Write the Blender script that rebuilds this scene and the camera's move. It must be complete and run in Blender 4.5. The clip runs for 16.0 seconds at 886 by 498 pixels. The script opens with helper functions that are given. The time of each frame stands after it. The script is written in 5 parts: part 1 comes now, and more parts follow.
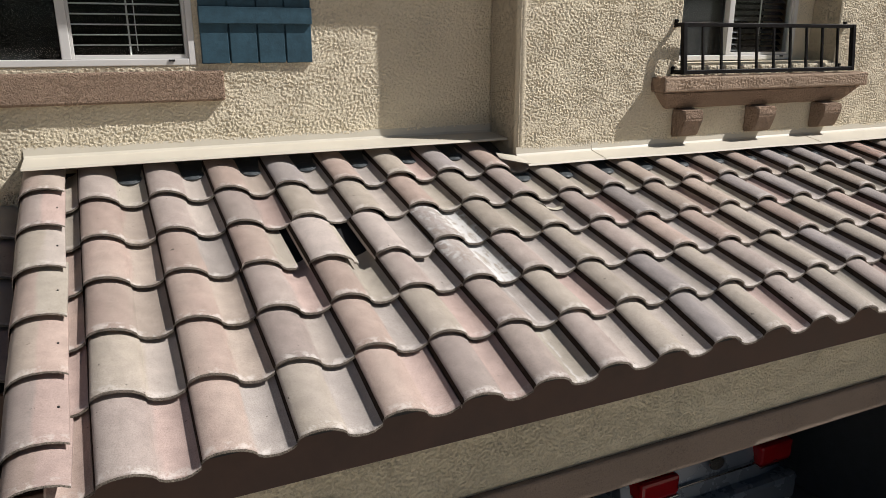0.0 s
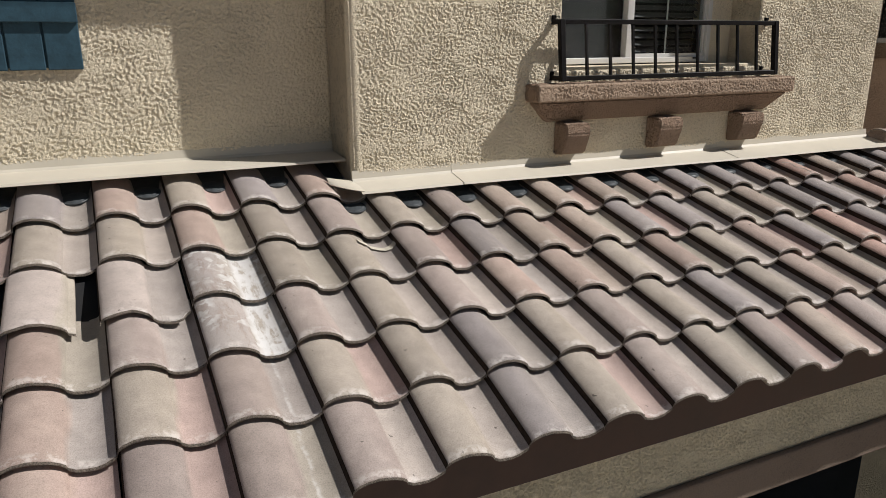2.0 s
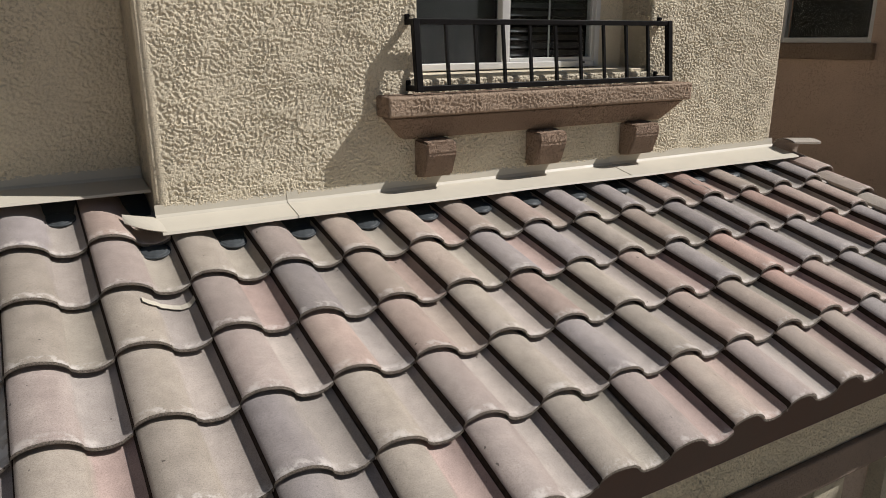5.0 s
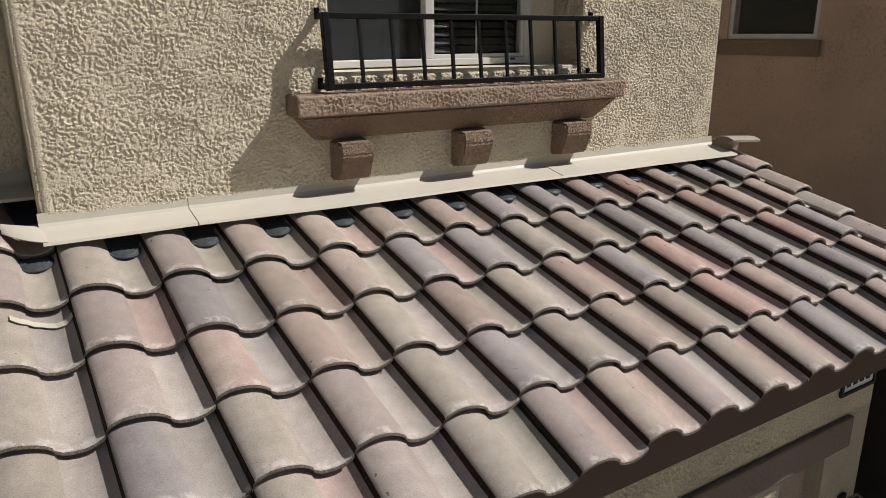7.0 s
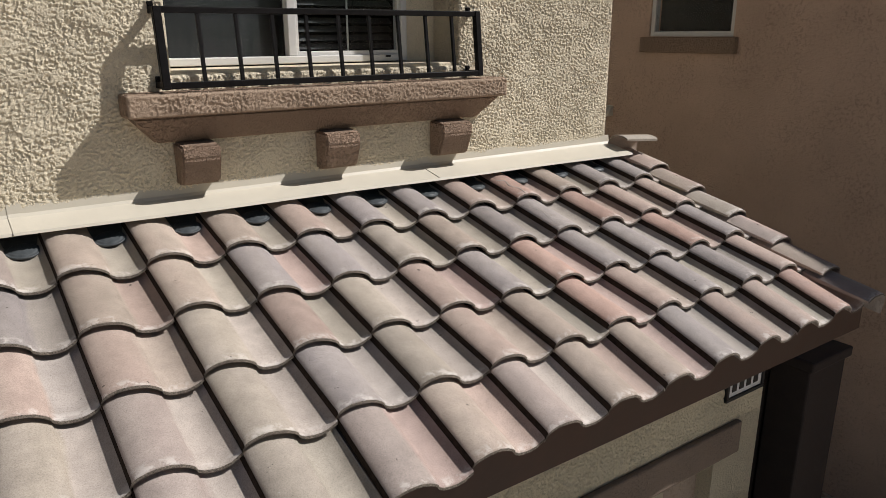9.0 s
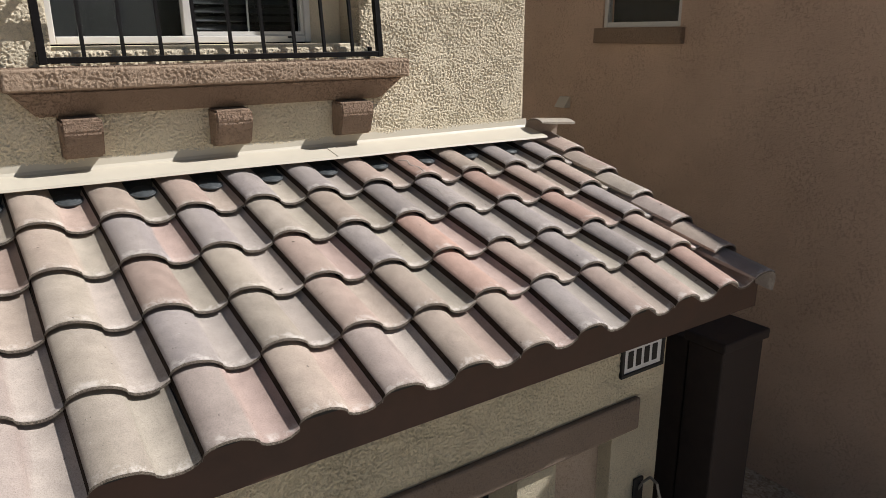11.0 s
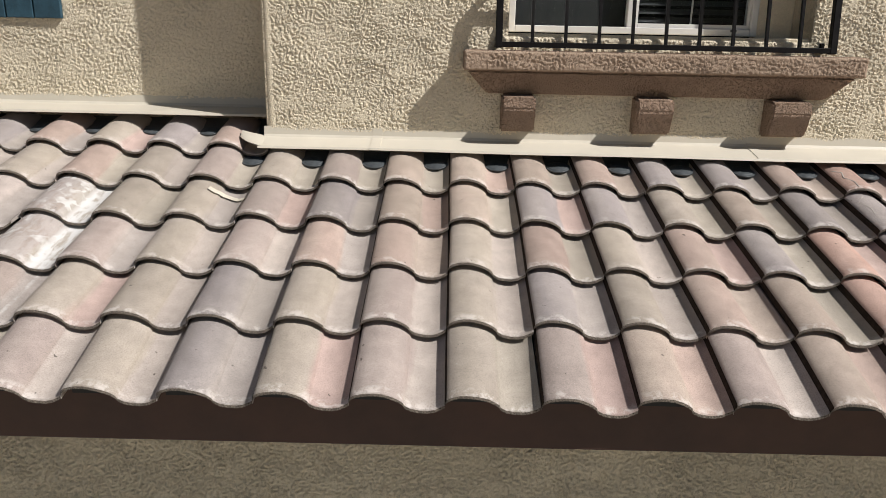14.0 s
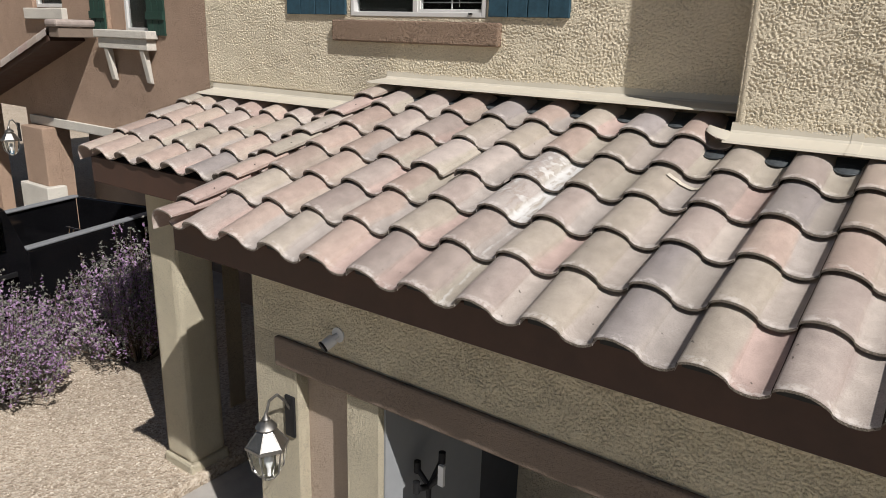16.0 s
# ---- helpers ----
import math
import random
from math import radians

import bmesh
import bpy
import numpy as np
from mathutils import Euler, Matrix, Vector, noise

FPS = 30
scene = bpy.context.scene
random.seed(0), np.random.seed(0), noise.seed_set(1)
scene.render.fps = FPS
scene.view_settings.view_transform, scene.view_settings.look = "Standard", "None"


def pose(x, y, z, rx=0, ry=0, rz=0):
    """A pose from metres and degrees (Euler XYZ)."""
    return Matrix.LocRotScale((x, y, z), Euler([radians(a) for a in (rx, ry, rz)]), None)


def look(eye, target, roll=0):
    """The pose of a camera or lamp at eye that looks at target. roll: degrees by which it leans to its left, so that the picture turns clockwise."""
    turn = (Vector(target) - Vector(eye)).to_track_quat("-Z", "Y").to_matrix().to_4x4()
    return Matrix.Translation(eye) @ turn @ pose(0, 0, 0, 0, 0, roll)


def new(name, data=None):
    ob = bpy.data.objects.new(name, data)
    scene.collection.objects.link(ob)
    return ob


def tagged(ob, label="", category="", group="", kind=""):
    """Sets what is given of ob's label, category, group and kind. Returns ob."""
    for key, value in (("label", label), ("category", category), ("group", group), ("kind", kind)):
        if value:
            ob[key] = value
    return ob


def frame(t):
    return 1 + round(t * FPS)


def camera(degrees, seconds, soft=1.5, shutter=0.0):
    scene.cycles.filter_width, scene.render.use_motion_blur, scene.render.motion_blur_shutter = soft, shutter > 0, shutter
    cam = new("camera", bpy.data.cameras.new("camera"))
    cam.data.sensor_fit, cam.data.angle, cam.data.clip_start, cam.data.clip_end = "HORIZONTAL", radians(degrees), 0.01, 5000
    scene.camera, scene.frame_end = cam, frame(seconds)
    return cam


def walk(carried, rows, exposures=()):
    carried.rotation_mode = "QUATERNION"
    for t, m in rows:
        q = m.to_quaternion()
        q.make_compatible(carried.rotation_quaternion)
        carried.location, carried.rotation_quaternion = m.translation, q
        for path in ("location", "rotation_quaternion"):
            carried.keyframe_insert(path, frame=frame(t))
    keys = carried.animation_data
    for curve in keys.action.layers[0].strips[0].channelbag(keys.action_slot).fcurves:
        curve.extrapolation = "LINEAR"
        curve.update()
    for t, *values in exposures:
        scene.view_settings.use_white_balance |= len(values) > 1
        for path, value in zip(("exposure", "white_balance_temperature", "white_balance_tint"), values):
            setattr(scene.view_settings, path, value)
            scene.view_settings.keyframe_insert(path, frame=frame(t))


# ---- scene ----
cam = camera(63.4, 16.0, soft=0.45)
PATH = [
    (0, (-0.016, -2.091, 4.181), (0.795, -0.349, 3.627), -0.1),
    (0.5, (0.14, -2.087, 4.18), (0.949, -0.344, 3.624), -0.1),
    (1, (0.44, -2.026, 4.183), (1.25, -0.285, 3.626), -0.1),
    (1.5, (0.769, -1.915, 4.183), (1.576, -0.172, 3.626), -0.2),
    (2, (1.096, -1.748, 4.188), (1.918, -0.012, 3.632), -0.3),
    (2.5, (1.42, -1.543, 4.206), (2.259, 0.186, 3.651), -0.4),
    (3, (1.69, -1.327, 4.237), (2.56, 0.385, 3.68), -0.3),
    (3.5, (1.773, -1.281, 4.232), (2.671, 0.417, 3.675), -0.3),
    (6, (1.798, -1.457, 4.212), (2.795, 0.18, 3.64), -0.2),
    (6.5, (1.937, -1.41, 4.227), (2.95, 0.216, 3.654), -0.2),
    (7, (2.076, -1.377, 4.209), (3.103, 0.24, 3.635), -0.2),
    (7.5, (2.184, -1.402, 4.211), (3.241, 0.196, 3.636), -0.2),
    (8, (2.305, -1.495, 4.182), (3.391, 0.083, 3.607), -0.2),
    (8.5, (2.443, -1.525, 4.181), (3.543, 0.042, 3.604), -0.2),
    (9, (2.572, -1.506, 4.194), (3.67, 0.062, 3.617), -0.2),
    (9.5, (2.681, -1.596, 4.161), (3.777, -0.026, 3.584), -0.2),
    (10, (2.801, -1.722, 4.123), (3.901, -0.153, 3.549), -0.3),
    (12.5, (3.098, -1.973, 4.069), (3.941, -0.255, 3.488), -0.3),
    (13, (3.12, -1.962, 4.051), (3.703, -0.136, 3.477), -0.1),
    (13.5, (3.147, -1.938, 4.04), (3.424, -0.04, 3.471), 0.3),
    (14, (3.119, -2.015, 4.024), (3.11, -0.097, 3.456), 1.2),
    (14.5, (3.078, -2.131, 4.008), (2.758, -0.241, 3.44), 1.3),
    (15, (3.091, -2.229, 3.999), (2.479, -0.416, 3.42), 1.4),
    (15.5, (3.137, -2.257, 3.988), (2.261, -0.555, 3.408), 1.5),
    (16, (3.153, -2.246, 3.975), (2.042, -0.688, 3.395), 1.7),
]
walk(cam, [(t, look(eye, target, roll)) for t, eye, target, roll in PATH], [(0, 0.1), (2.5, -0.12), (7, -0.14), (9, -0.01), (10, 0.05), (12.5, 0.28), (13.5, 0.16), (14.5, 0.07), (16, 0.02)])

# ---- world, sun, exposure ----
SUN = Vector((2.22, -1.0, 2.5)).normalized()
world = bpy.data.worlds.new("sky")
world.use_nodes = True
scene.world = world
wn = world.node_tree.nodes
sky = wn.new("ShaderNodeTexSky")
sky.sky_type, sky.sun_disc = "NISHITA", False
sky.sun_elevation = math.asin(SUN.z)
sky.sun_rotation = math.atan2(SUN.x, SUN.y)
wn["Background"].inputs["Strength"].default_value = 0.037
world.node_tree.links.new(sky.outputs["Color"], wn["Background"].inputs["Color"])
sun_data = bpy.data.lights.new("sun", "SUN")
sun_data.energy, sun_data.angle, sun_data.color = 5.0, radians(0.55), (1.0, 0.965, 0.945)
sun = new("sun", sun_data)
sun.matrix_world = look(SUN * 30, (0, 0, 0))


# ---- materials ----
def mat_base(name, rough=0.8, metal=0.0, spec=0.3):
    m = bpy.data.materials.new(name)
    m.use_nodes = True
    b = m.node_tree.nodes["Principled BSDF"]
    b.inputs["Roughness"].default_value = rough
    b.inputs["Metallic"].default_value = metal
    b.inputs["Specular IOR Level"].default_value = spec
    return m, m.node_tree.nodes, m.node_tree.links, b


def ramp(nodes, stops):
    r = nodes.new("ShaderNodeValToRGB")
    while len(r.color_ramp.elements) < len(stops):
        r.color_ramp.elements.new(0.5)
    for e, (p, c) in zip(r.color_ramp.elements, stops):
        e.position = p
        e.color = (*c, 1) if len(c) == 3 else c
    return r


def grey(v):
    return (v, v, v)


def noise_tex(nodes, links, vec, scale, detail=4.0, rough=0.55, dist=0.0):
    n = nodes.new("ShaderNodeTexNoise")
    n.inputs["Scale"].default_value = scale
    n.inputs["Detail"].default_value = detail
    n.inputs["Roughness"].default_value = rough
    n.inputs["Distortion"].default_value = dist
    if vec is not None:
        links.new(vec, n.inputs["Vector"])
    return n


def coords(nodes, links, scale=(1, 1, 1), shift=False):
    tc = nodes.new("ShaderNodeTexCoord")
    mp = nodes.new("ShaderNodeMapping")
    mp.inputs["Scale"].default_value = scale
    links.new(tc.outputs["Object"], mp.inputs["Vector"])
    if shift:
        oi = nodes.new("ShaderNodeObjectInfo")
        mul = nodes.new("ShaderNodeMath")
        mul.operation, mul.inputs[1].default_value = "MULTIPLY", 37.0
        links.new(oi.outputs["Random"], mul.inputs[0])
        comb = nodes.new("ShaderNodeCombineXYZ")
        for k in range(3):
            links.new(mul.outputs[0], comb.inputs[k])
        links.new(comb.outputs[0], mp.inputs["Location"])
    return mp.outputs["Vector"]


def mixc(nodes, links, fac, a, b, mode="MIX"):
    n = nodes.new("ShaderNodeMix")
    n.data_type, n.blend_type = "RGBA", mode
    for sock, v in ((0, fac), (6, a), (7, b)):
        if isinstance(v, (int, float)):
            n.inputs[sock].default_value = v
        elif isinstance(v, tuple):
            n.inputs[sock].default_value = (*v, 1)
        else:
            links.new(v, n.inputs[sock])
    return n.outputs[2]


def bump(nodes, links, height, strength, dist, normal=None):
    b = nodes.new("ShaderNodeBump")
    b.inputs["Strength"].default_value = strength
    b.inputs["Distance"].default_value = dist
    links.new(height, b.inputs["Height"])
    if normal is not None:
        links.new(normal, b.inputs["Normal"])
    return b.outputs["Normal"]


def stucco(name, colour, scale=24.0, depth=0.012, lace=0.5):
    """Hand-trowelled stucco: raised flattened lumps over a sandy coat."""
    m, n, l, b = mat_base(name, 0.92, 0, 0.15)
    v = coords(n, l)
    big = noise_tex(n, l, v, scale, 3.0, 0.5, 0.8)
    r1 = ramp(n, [(lace - 0.10, grey(0)), (lace - 0.01, grey(0.8)), (lace + 0.15, grey(1))])
    l.new(big.outputs["Fac"], r1.inputs["Fac"])
    mid = noise_tex(n, l, v, scale * 2.7, 3.0, 0.6, 0.4)
    fine = noise_tex(n, l, v, 190.0, 3.0, 0.7)
    wide = noise_tex(n, l, v, 1.3, 4.0, 0.6)
    patch = ramp(n, [(0.35, grey(0.35)), (0.65, grey(1))])
    l.new(noise_tex(n, l, v, 3.1, 2.0).outputs["Fac"], patch.inputs["Fac"])
    h = mixc(n, l, 0.35, r1.outputs["Color"], mid.outputs["Fac"])
    h = mixc(n, l, patch.outputs["Color"], mid.outputs["Fac"], h)
    # shade of the hollows multiplied into the colour, down to 0.70
    pit_shade = ramp(n, [(0.10, grey(0.70)), (0.40, grey(1.0))])
    l.new(h, pit_shade.inputs["Fac"])
    nb = bump(n, l, h, 1.0, depth)
    nb = bump(n, l, fine.outputs["Fac"], 0.7, 0.004, nb)
    l.new(nb, b.inputs["Normal"])
    dark = tuple(c * 0.80 for c in colour)
    tone = ramp(n, [(0.3, dark), (0.7, colour)])
    l.new(wide.outputs["Fac"], tone.inputs["Fac"])
    grit = ramp(n, [(0.25, grey(0.82)), (0.75, grey(1.08))])
    l.new(fine.outputs["Fac"], grit.inputs["Fac"])
    c = mixc(n, l, 1.0, tone.outputs["Color"], grit.outputs["Color"], "MULTIPLY")
    l.new(mixc(n, l, 1.0, c, pit_shade.outputs["Color"], "MULTIPLY"), b.inputs["Base Color"])
    return m


def plain(name, colour, rough=0.6, metal=0.0, var=0.15, scale=9.0, bump_d=0.0015, bump_scale=120.0, spec=0.3):
    """Painted or plain surface with soft blotches, grit and faint relief."""
    m, n, l, b = mat_base(name, rough, metal, spec)
    v = coords(n, l)
    a = noise_tex(n, l, v, scale, 5.0, 0.6)
    t = ramp(n, [(0.3, tuple(c * (1 - var) for c in colour)), (0.7, tuple(min(1, c * (1 + var * 0.5)) for c in colour))])
    l.new(a.outputs["Fac"], t.inputs["Fac"])
    l.new(t.outputs["Color"], b.inputs["Base Color"])
    f = noise_tex(n, l, v, bump_scale, 3.0, 0.6)
    l.new(bump(n, l, f.outputs["Fac"], 0.6, bump_d), b.inputs["Normal"])
    rr = ramp(n, [(0.3, grey(max(0, rough - 0.08))), (0.7, grey(min(1, rough + 0.08)))])
    l.new(a.outputs["Fac"], rr.inputs["Fac"])
    l.new(rr.outputs["Color"], b.inputs["Roughness"])
    return m


def tile_mat(name, main, second, stain=0.0, streaked=False):
    """Weathered blended concrete tile: two tones run lengthwise, with speckle and lime bloom."""
    m, n, l, b = mat_base(name, 0.62, 0, 0.35)
    v = coords(n, l, shift=True)
    vs = coords(n, l, (9.0, 1.6, 3.0), shift=True)
    streak = noise_tex(n, l, vs, 1.0, 3.0, 0.55)
    # the barrel and the pan take different tones, with a soft wandering border
    tcx = n.new("ShaderNodeTexCoord")
    sxx = n.new("ShaderNodeSeparateXYZ")
    l.new(tcx.outputs["Object"], sxx.inputs[0])
    mix = n.new("ShaderNodeMath")
    mix.operation, mix.inputs[1].default_value = "MULTIPLY_ADD", 9.0
    l.new(sxx.outputs["X"], mix.inputs[0])
    l.new(streak.outputs["Fac"], mix.inputs[2])
    side = ramp(n, [(0.42, grey(0)), (0.58, grey(1))])
    l.new(mix.outputs[0], side.inputs["Fac"])
    oi = n.new("ShaderNodeObjectInfo")
    pick = n.new("ShaderNodeMath")
    pick.operation, pick.inputs[1].default_value = "MULTIPLY", 7.31
    l.new(oi.outputs["Random"], pick.inputs[0])
    frac = n.new("ShaderNodeMath")
    frac.operation = "FRACT"
    l.new(pick.outputs[0], frac.inputs[0])
    pan = ramp(n, [(0.0, second), (0.40, (0.43, 0.325, 0.285)), (0.55, (0.39, 0.345, 0.285)), (0.72, (0.365, 0.322, 0.29)), (0.86, second)])
    pan.color_ramp.interpolation = "CONSTANT"
    l.new(frac.outputs[0], pan.inputs["Fac"])
    # a second, fainter tone drifts along the barrel itself
    drift = ramp(n, [(0.36, grey(0)), (0.68, grey(0.45))])
    l.new(streak.outputs["Fac"], drift.inputs["Fac"])
    body = mixc(n, l, drift.outputs["Color"], main, second)
    tones = mixc(n, l, side.outputs["Color"], body, pan.outputs["Color"])
    shade = ramp(n, [(0.0, grey(0.84)), (1.0, grey(1.1))])
    l.new(oi.outputs["Random"], shade.inputs["Fac"])
    c = mixc(n, l, 1.0, tones, shade.outputs["Color"], "MULTIPLY")
    speck = noise_tex(n, l, v, 230.0, 3.0, 0.75)
    sr = ramp(n, [(0.28, grey(0.70)), (0.47, grey(1.0)), (0.72, grey(1.22))])
    l.new(speck.outputs["Fac"], sr.inputs["Fac"])
    c = mixc(n, l, 1.0, c, sr.outputs["Color"], "MULTIPLY")
    blot = noise_tex(n, l, v, 14.0, 5.0, 0.65)
    br = ramp(n, [(0.35, grey(0.86)), (0.65, grey(1.06))])
    l.new(blot.outputs["Fac"], br.inputs["Fac"])
    c = mixc(n, l, 1.0, c, br.outputs["Color"], "MULTIPLY")
    # pale lime flecks
    fl = noise_tex(n, l, v, 55.0, 3.0, 0.7)
    fr = ramp(n, [(0.70, grey(0)), (0.76, grey(0.55))])
    l.new(fl.outputs["Fac"], fr.inputs["Fac"])
    c = mixc(n, l, fr.outputs["Color"], c, (0.62, 0.59, 0.55))
    # dark grit
    dk = noise_tex(n, l, v, 38.0, 2.0, 0.5)
    dr = ramp(n, [(0.745, grey(0)), (0.765, grey(0.8))])
    l.new(dk.outputs["Fac"], dr.inputs["Fac"])
    c = mixc(n, l, dr.outputs["Color"], c, (0.07, 0.055, 0.045))
    # worn pale lip along the front edge
    tcl = n.new("ShaderNodeTexCoord")
    sx = n.new("ShaderNodeSeparateXYZ")
    l.new(tcl.outputs["Object"], sx.inputs[0])
    lip = ramp(n, [(0.0, grey(1)), (0.02, grey(0.7)), (0.036, grey(0))])
    l.new(sx.outputs["Y"], lip.inputs["Fac"])
    wear = ramp(n, [(0.48, grey(0.0)), (0.60, grey(0.62))])
    l.new(noise_tex(n, l, v, 26.0, 4.0, 0.7).outputs["Fac"], wear.inputs["Fac"])
    c = mixc(n, l, mixc(n, l, 1.0, lip.outputs["Color"], wear.outputs["Color"], "MULTIPLY"), c, (0.66, 0.61, 0.56))
    if stain:
        spot = ramp(n, [(0.50, grey(0)), (0.56, grey(stain))])
        l.new(noise_tex(n, l, v, 24.0, 1.5, 0.5, 0.6).outputs["Fac"], spot.inputs["Fac"])
        where = ramp(n, [(0.44, grey(0)), (0.56, grey(1))])
        l.new(noise_tex(n, l, v, 8.0, 3.0, 0.6).outputs["Fac"], where.inputs["Fac"])
        c = mixc(n, l, mixc(n, l, 1.0, spot.outputs["Color"], where.outputs["Color"], "MULTIPLY"), c, (0.60, 0.585, 0.555))
        # the valley of the tile is limed over almost whole
        valley = ramp(n, [(0.0, grey(0.25)), (0.02, grey(0.95)), (0.09, grey(0.85)), (0.12, grey(0.2))])
        l.new(sx.outputs["X"], valley.inputs["Fac"])
        run = ramp(n, [(0.40, grey(0.15)), (0.52, grey(0.95))])
        l.new(noise_tex(n, l, coords(n, l, (30, 7, 10), shift=True), 1.0, 5.0, 0.7).outputs["Fac"], run.inputs["Fac"])
        c = mixc(n, l, mixc(n, l, 1.0, valley.outputs["Color"], run.outputs["Color"], "MULTIPLY"), c, (0.64, 0.63, 0.61))
    if streaked:
        wob = noise_tex(n, l, coords(n, l, (1, 14, 1), shift=True), 1.0, 4.0, 0.6)
        ad = n.new("ShaderNodeMath")
        ad.operation, ad.inputs[1].default_value, ad.inputs[2].default_value = "MULTIPLY_ADD", 0.05, 0.0
        l.new(wob.outputs["Fac"], ad.inputs[0])
        l.new(sx.outputs["X"], ad.inputs[2])
        line = ramp(n, [(0.058, grey(0)), (0.064, grey(0.85)), (0.070, grey(0.5)), (0.078, grey(0.0))])
        l.new(ad.outputs[0], line.inputs["Fac"])
        gap = ramp(n, [(0.42, grey(0.12)), (0.6, grey(0.8))])
        l.new(noise_tex(n, l, v, 24.0, 4.0, 0.7).outputs["Fac"], gap.inputs["Fac"])
        c = mixc(n, l, mixc(n, l, 1.0, line.outputs["Color"], gap.outputs["Color"], "MULTIPLY"), c, (0.60, 0.58, 0.55))
    l.new(c, b.inputs["Base Color"])
    h = bump(n, l, speck.outputs["Fac"], 0.6, 0.002)
    l.new(bump(n, l, blot.outputs["Fac"], 0.5, 0.002, h), b.inputs["Normal"])
    rr = ramp(n, [(0.35, grey(0.5)), (0.65, grey(0.74))])
    l.new(blot.outputs["Fac"], rr.inputs["Fac"])
    l.new(rr.outputs["Color"], b.inputs["Roughness"])
    return m


TAN, PINK, MAUVE, GREY, OLIVE = (0.395, 0.328, 0.270), (0.397, 0.303, 0.257), (0.345, 0.283, 0.252), (0.305, 0.270, 0.258), (0.378, 0.327, 0.268)
RED, PALE, BLUSH = (0.42, 0.278, 0.226), (0.415, 0.360, 0.316), (0.425, 0.325, 0.275)
TILE = {
    "t": tile_mat("tile_tan", TAN, BLUSH),
    "p": tile_mat("tile_pink", PINK, (0.405, 0.335, 0.28)),
    "r": tile_mat("tile_red", RED, BLUSH),
    "m": tile_mat("tile_mauve", MAUVE, PALE),
    "g": tile_mat("tile_grey", GREY, (0.36, 0.318, 0.28)),
    "o": tile_mat("tile_olive", OLIVE, PALE),
    "w": tile_mat("tile_lime_stained", MAUVE, OLIVE, 0.85),
    "s": tile_mat("tile_lime_streaked", MAUVE, TAN, 0.0, True),
    "R": tile_mat("tile_new_mauve", (0.45, 0.385, 0.345), (0.45, 0.39, 0.35)),
}
NOSE = plain("tile_raw_edge", (0.20, 0.168, 0.135), 0.95, 0, 0.8, 210.0, 0.010, 240.0)
# near-black flank colour carries the shade in the channels between tile columns
FLANK_SHADE = plain("tile_flank_shade", (0.035, 0.025, 0.019), 0.95, 0, 0.6, 60.0, 0.004, 240.0, 0.1)
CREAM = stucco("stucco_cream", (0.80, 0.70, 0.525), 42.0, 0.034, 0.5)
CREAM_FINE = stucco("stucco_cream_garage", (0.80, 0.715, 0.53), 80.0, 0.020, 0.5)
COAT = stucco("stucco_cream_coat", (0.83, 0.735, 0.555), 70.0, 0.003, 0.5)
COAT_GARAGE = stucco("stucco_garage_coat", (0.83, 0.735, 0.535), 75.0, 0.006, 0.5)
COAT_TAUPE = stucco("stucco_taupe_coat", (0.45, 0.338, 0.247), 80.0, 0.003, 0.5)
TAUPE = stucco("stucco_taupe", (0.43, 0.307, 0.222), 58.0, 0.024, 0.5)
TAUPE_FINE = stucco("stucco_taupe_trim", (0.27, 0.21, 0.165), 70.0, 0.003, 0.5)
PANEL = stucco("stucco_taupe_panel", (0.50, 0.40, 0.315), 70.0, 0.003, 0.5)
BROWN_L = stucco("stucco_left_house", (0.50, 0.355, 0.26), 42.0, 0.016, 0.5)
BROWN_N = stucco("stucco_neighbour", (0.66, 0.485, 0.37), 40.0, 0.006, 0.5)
FLASH = plain("flashing_paint", (0.58, 0.535, 0.44), 0.5, 0, 0.06, 6.0, 0.0008, 60.0)
FASCIA = plain("fascia_paint", (0.075, 0.042, 0.030), 0.55, 0, 0.25, 5.0, 0.001, 40.0)
CLOSURE = plain("closure_plastic", (0.07, 0.078, 0.082), 0.38, 0, 0.3, 40.0)
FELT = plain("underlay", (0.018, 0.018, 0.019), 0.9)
IRON = plain("iron_paint", (0.009, 0.008, 0.008), 0.5, 0, 0.3, 30.0, 0.0008, 200.0, 0.12)
VINYL = plain("vinyl_white", (0.62, 0.61, 0.585), 0.45, 0, 0.06, 5.0, 0.0004)
SHUTTER = plain("shutter_blue", (0.030, 0.075, 0.105), 0.6, 0, 0.3, 22.0, 0.0015, 90.0)
SHUT_GREEN = plain("shutter_green", (0.02, 0.055, 0.04), 0.6, 0, 0.3, 22.0)
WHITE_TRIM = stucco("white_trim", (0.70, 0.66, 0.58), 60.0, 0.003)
SLAT = plain("blind_slat", (0.022, 0.023, 0.024), 0.55, 0, 0.1)
# near-black colour paints the shade of unlit rooms; window screens share it
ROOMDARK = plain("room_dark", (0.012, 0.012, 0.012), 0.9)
BLACK = plain("black_paint", (0.006, 0.006, 0.007), 0.12, 0, 0.3, 3.0, 0.0001, 30.0, 0.6)
BLACKP = plain("black_plastic", (0.014, 0.014, 0.015), 0.5)
CHROME = plain("chrome", (0.62, 0.62, 0.62), 0.2, 1.0, 0.2, 20.0, 0.0004)
NICKEL = plain("brushed_nickel", (0.30, 0.29, 0.27), 0.48, 1.0, 0.25, 30.0, 0.0006)
# lighter grey paints the reflection along the truck's bed rails
CAP_SHEEN = plain("cap_sheen_grey", (0.22, 0.23, 0.24), 0.45)
RUBBER = plain("rubber", (0.02, 0.02, 0.02), 0.85)
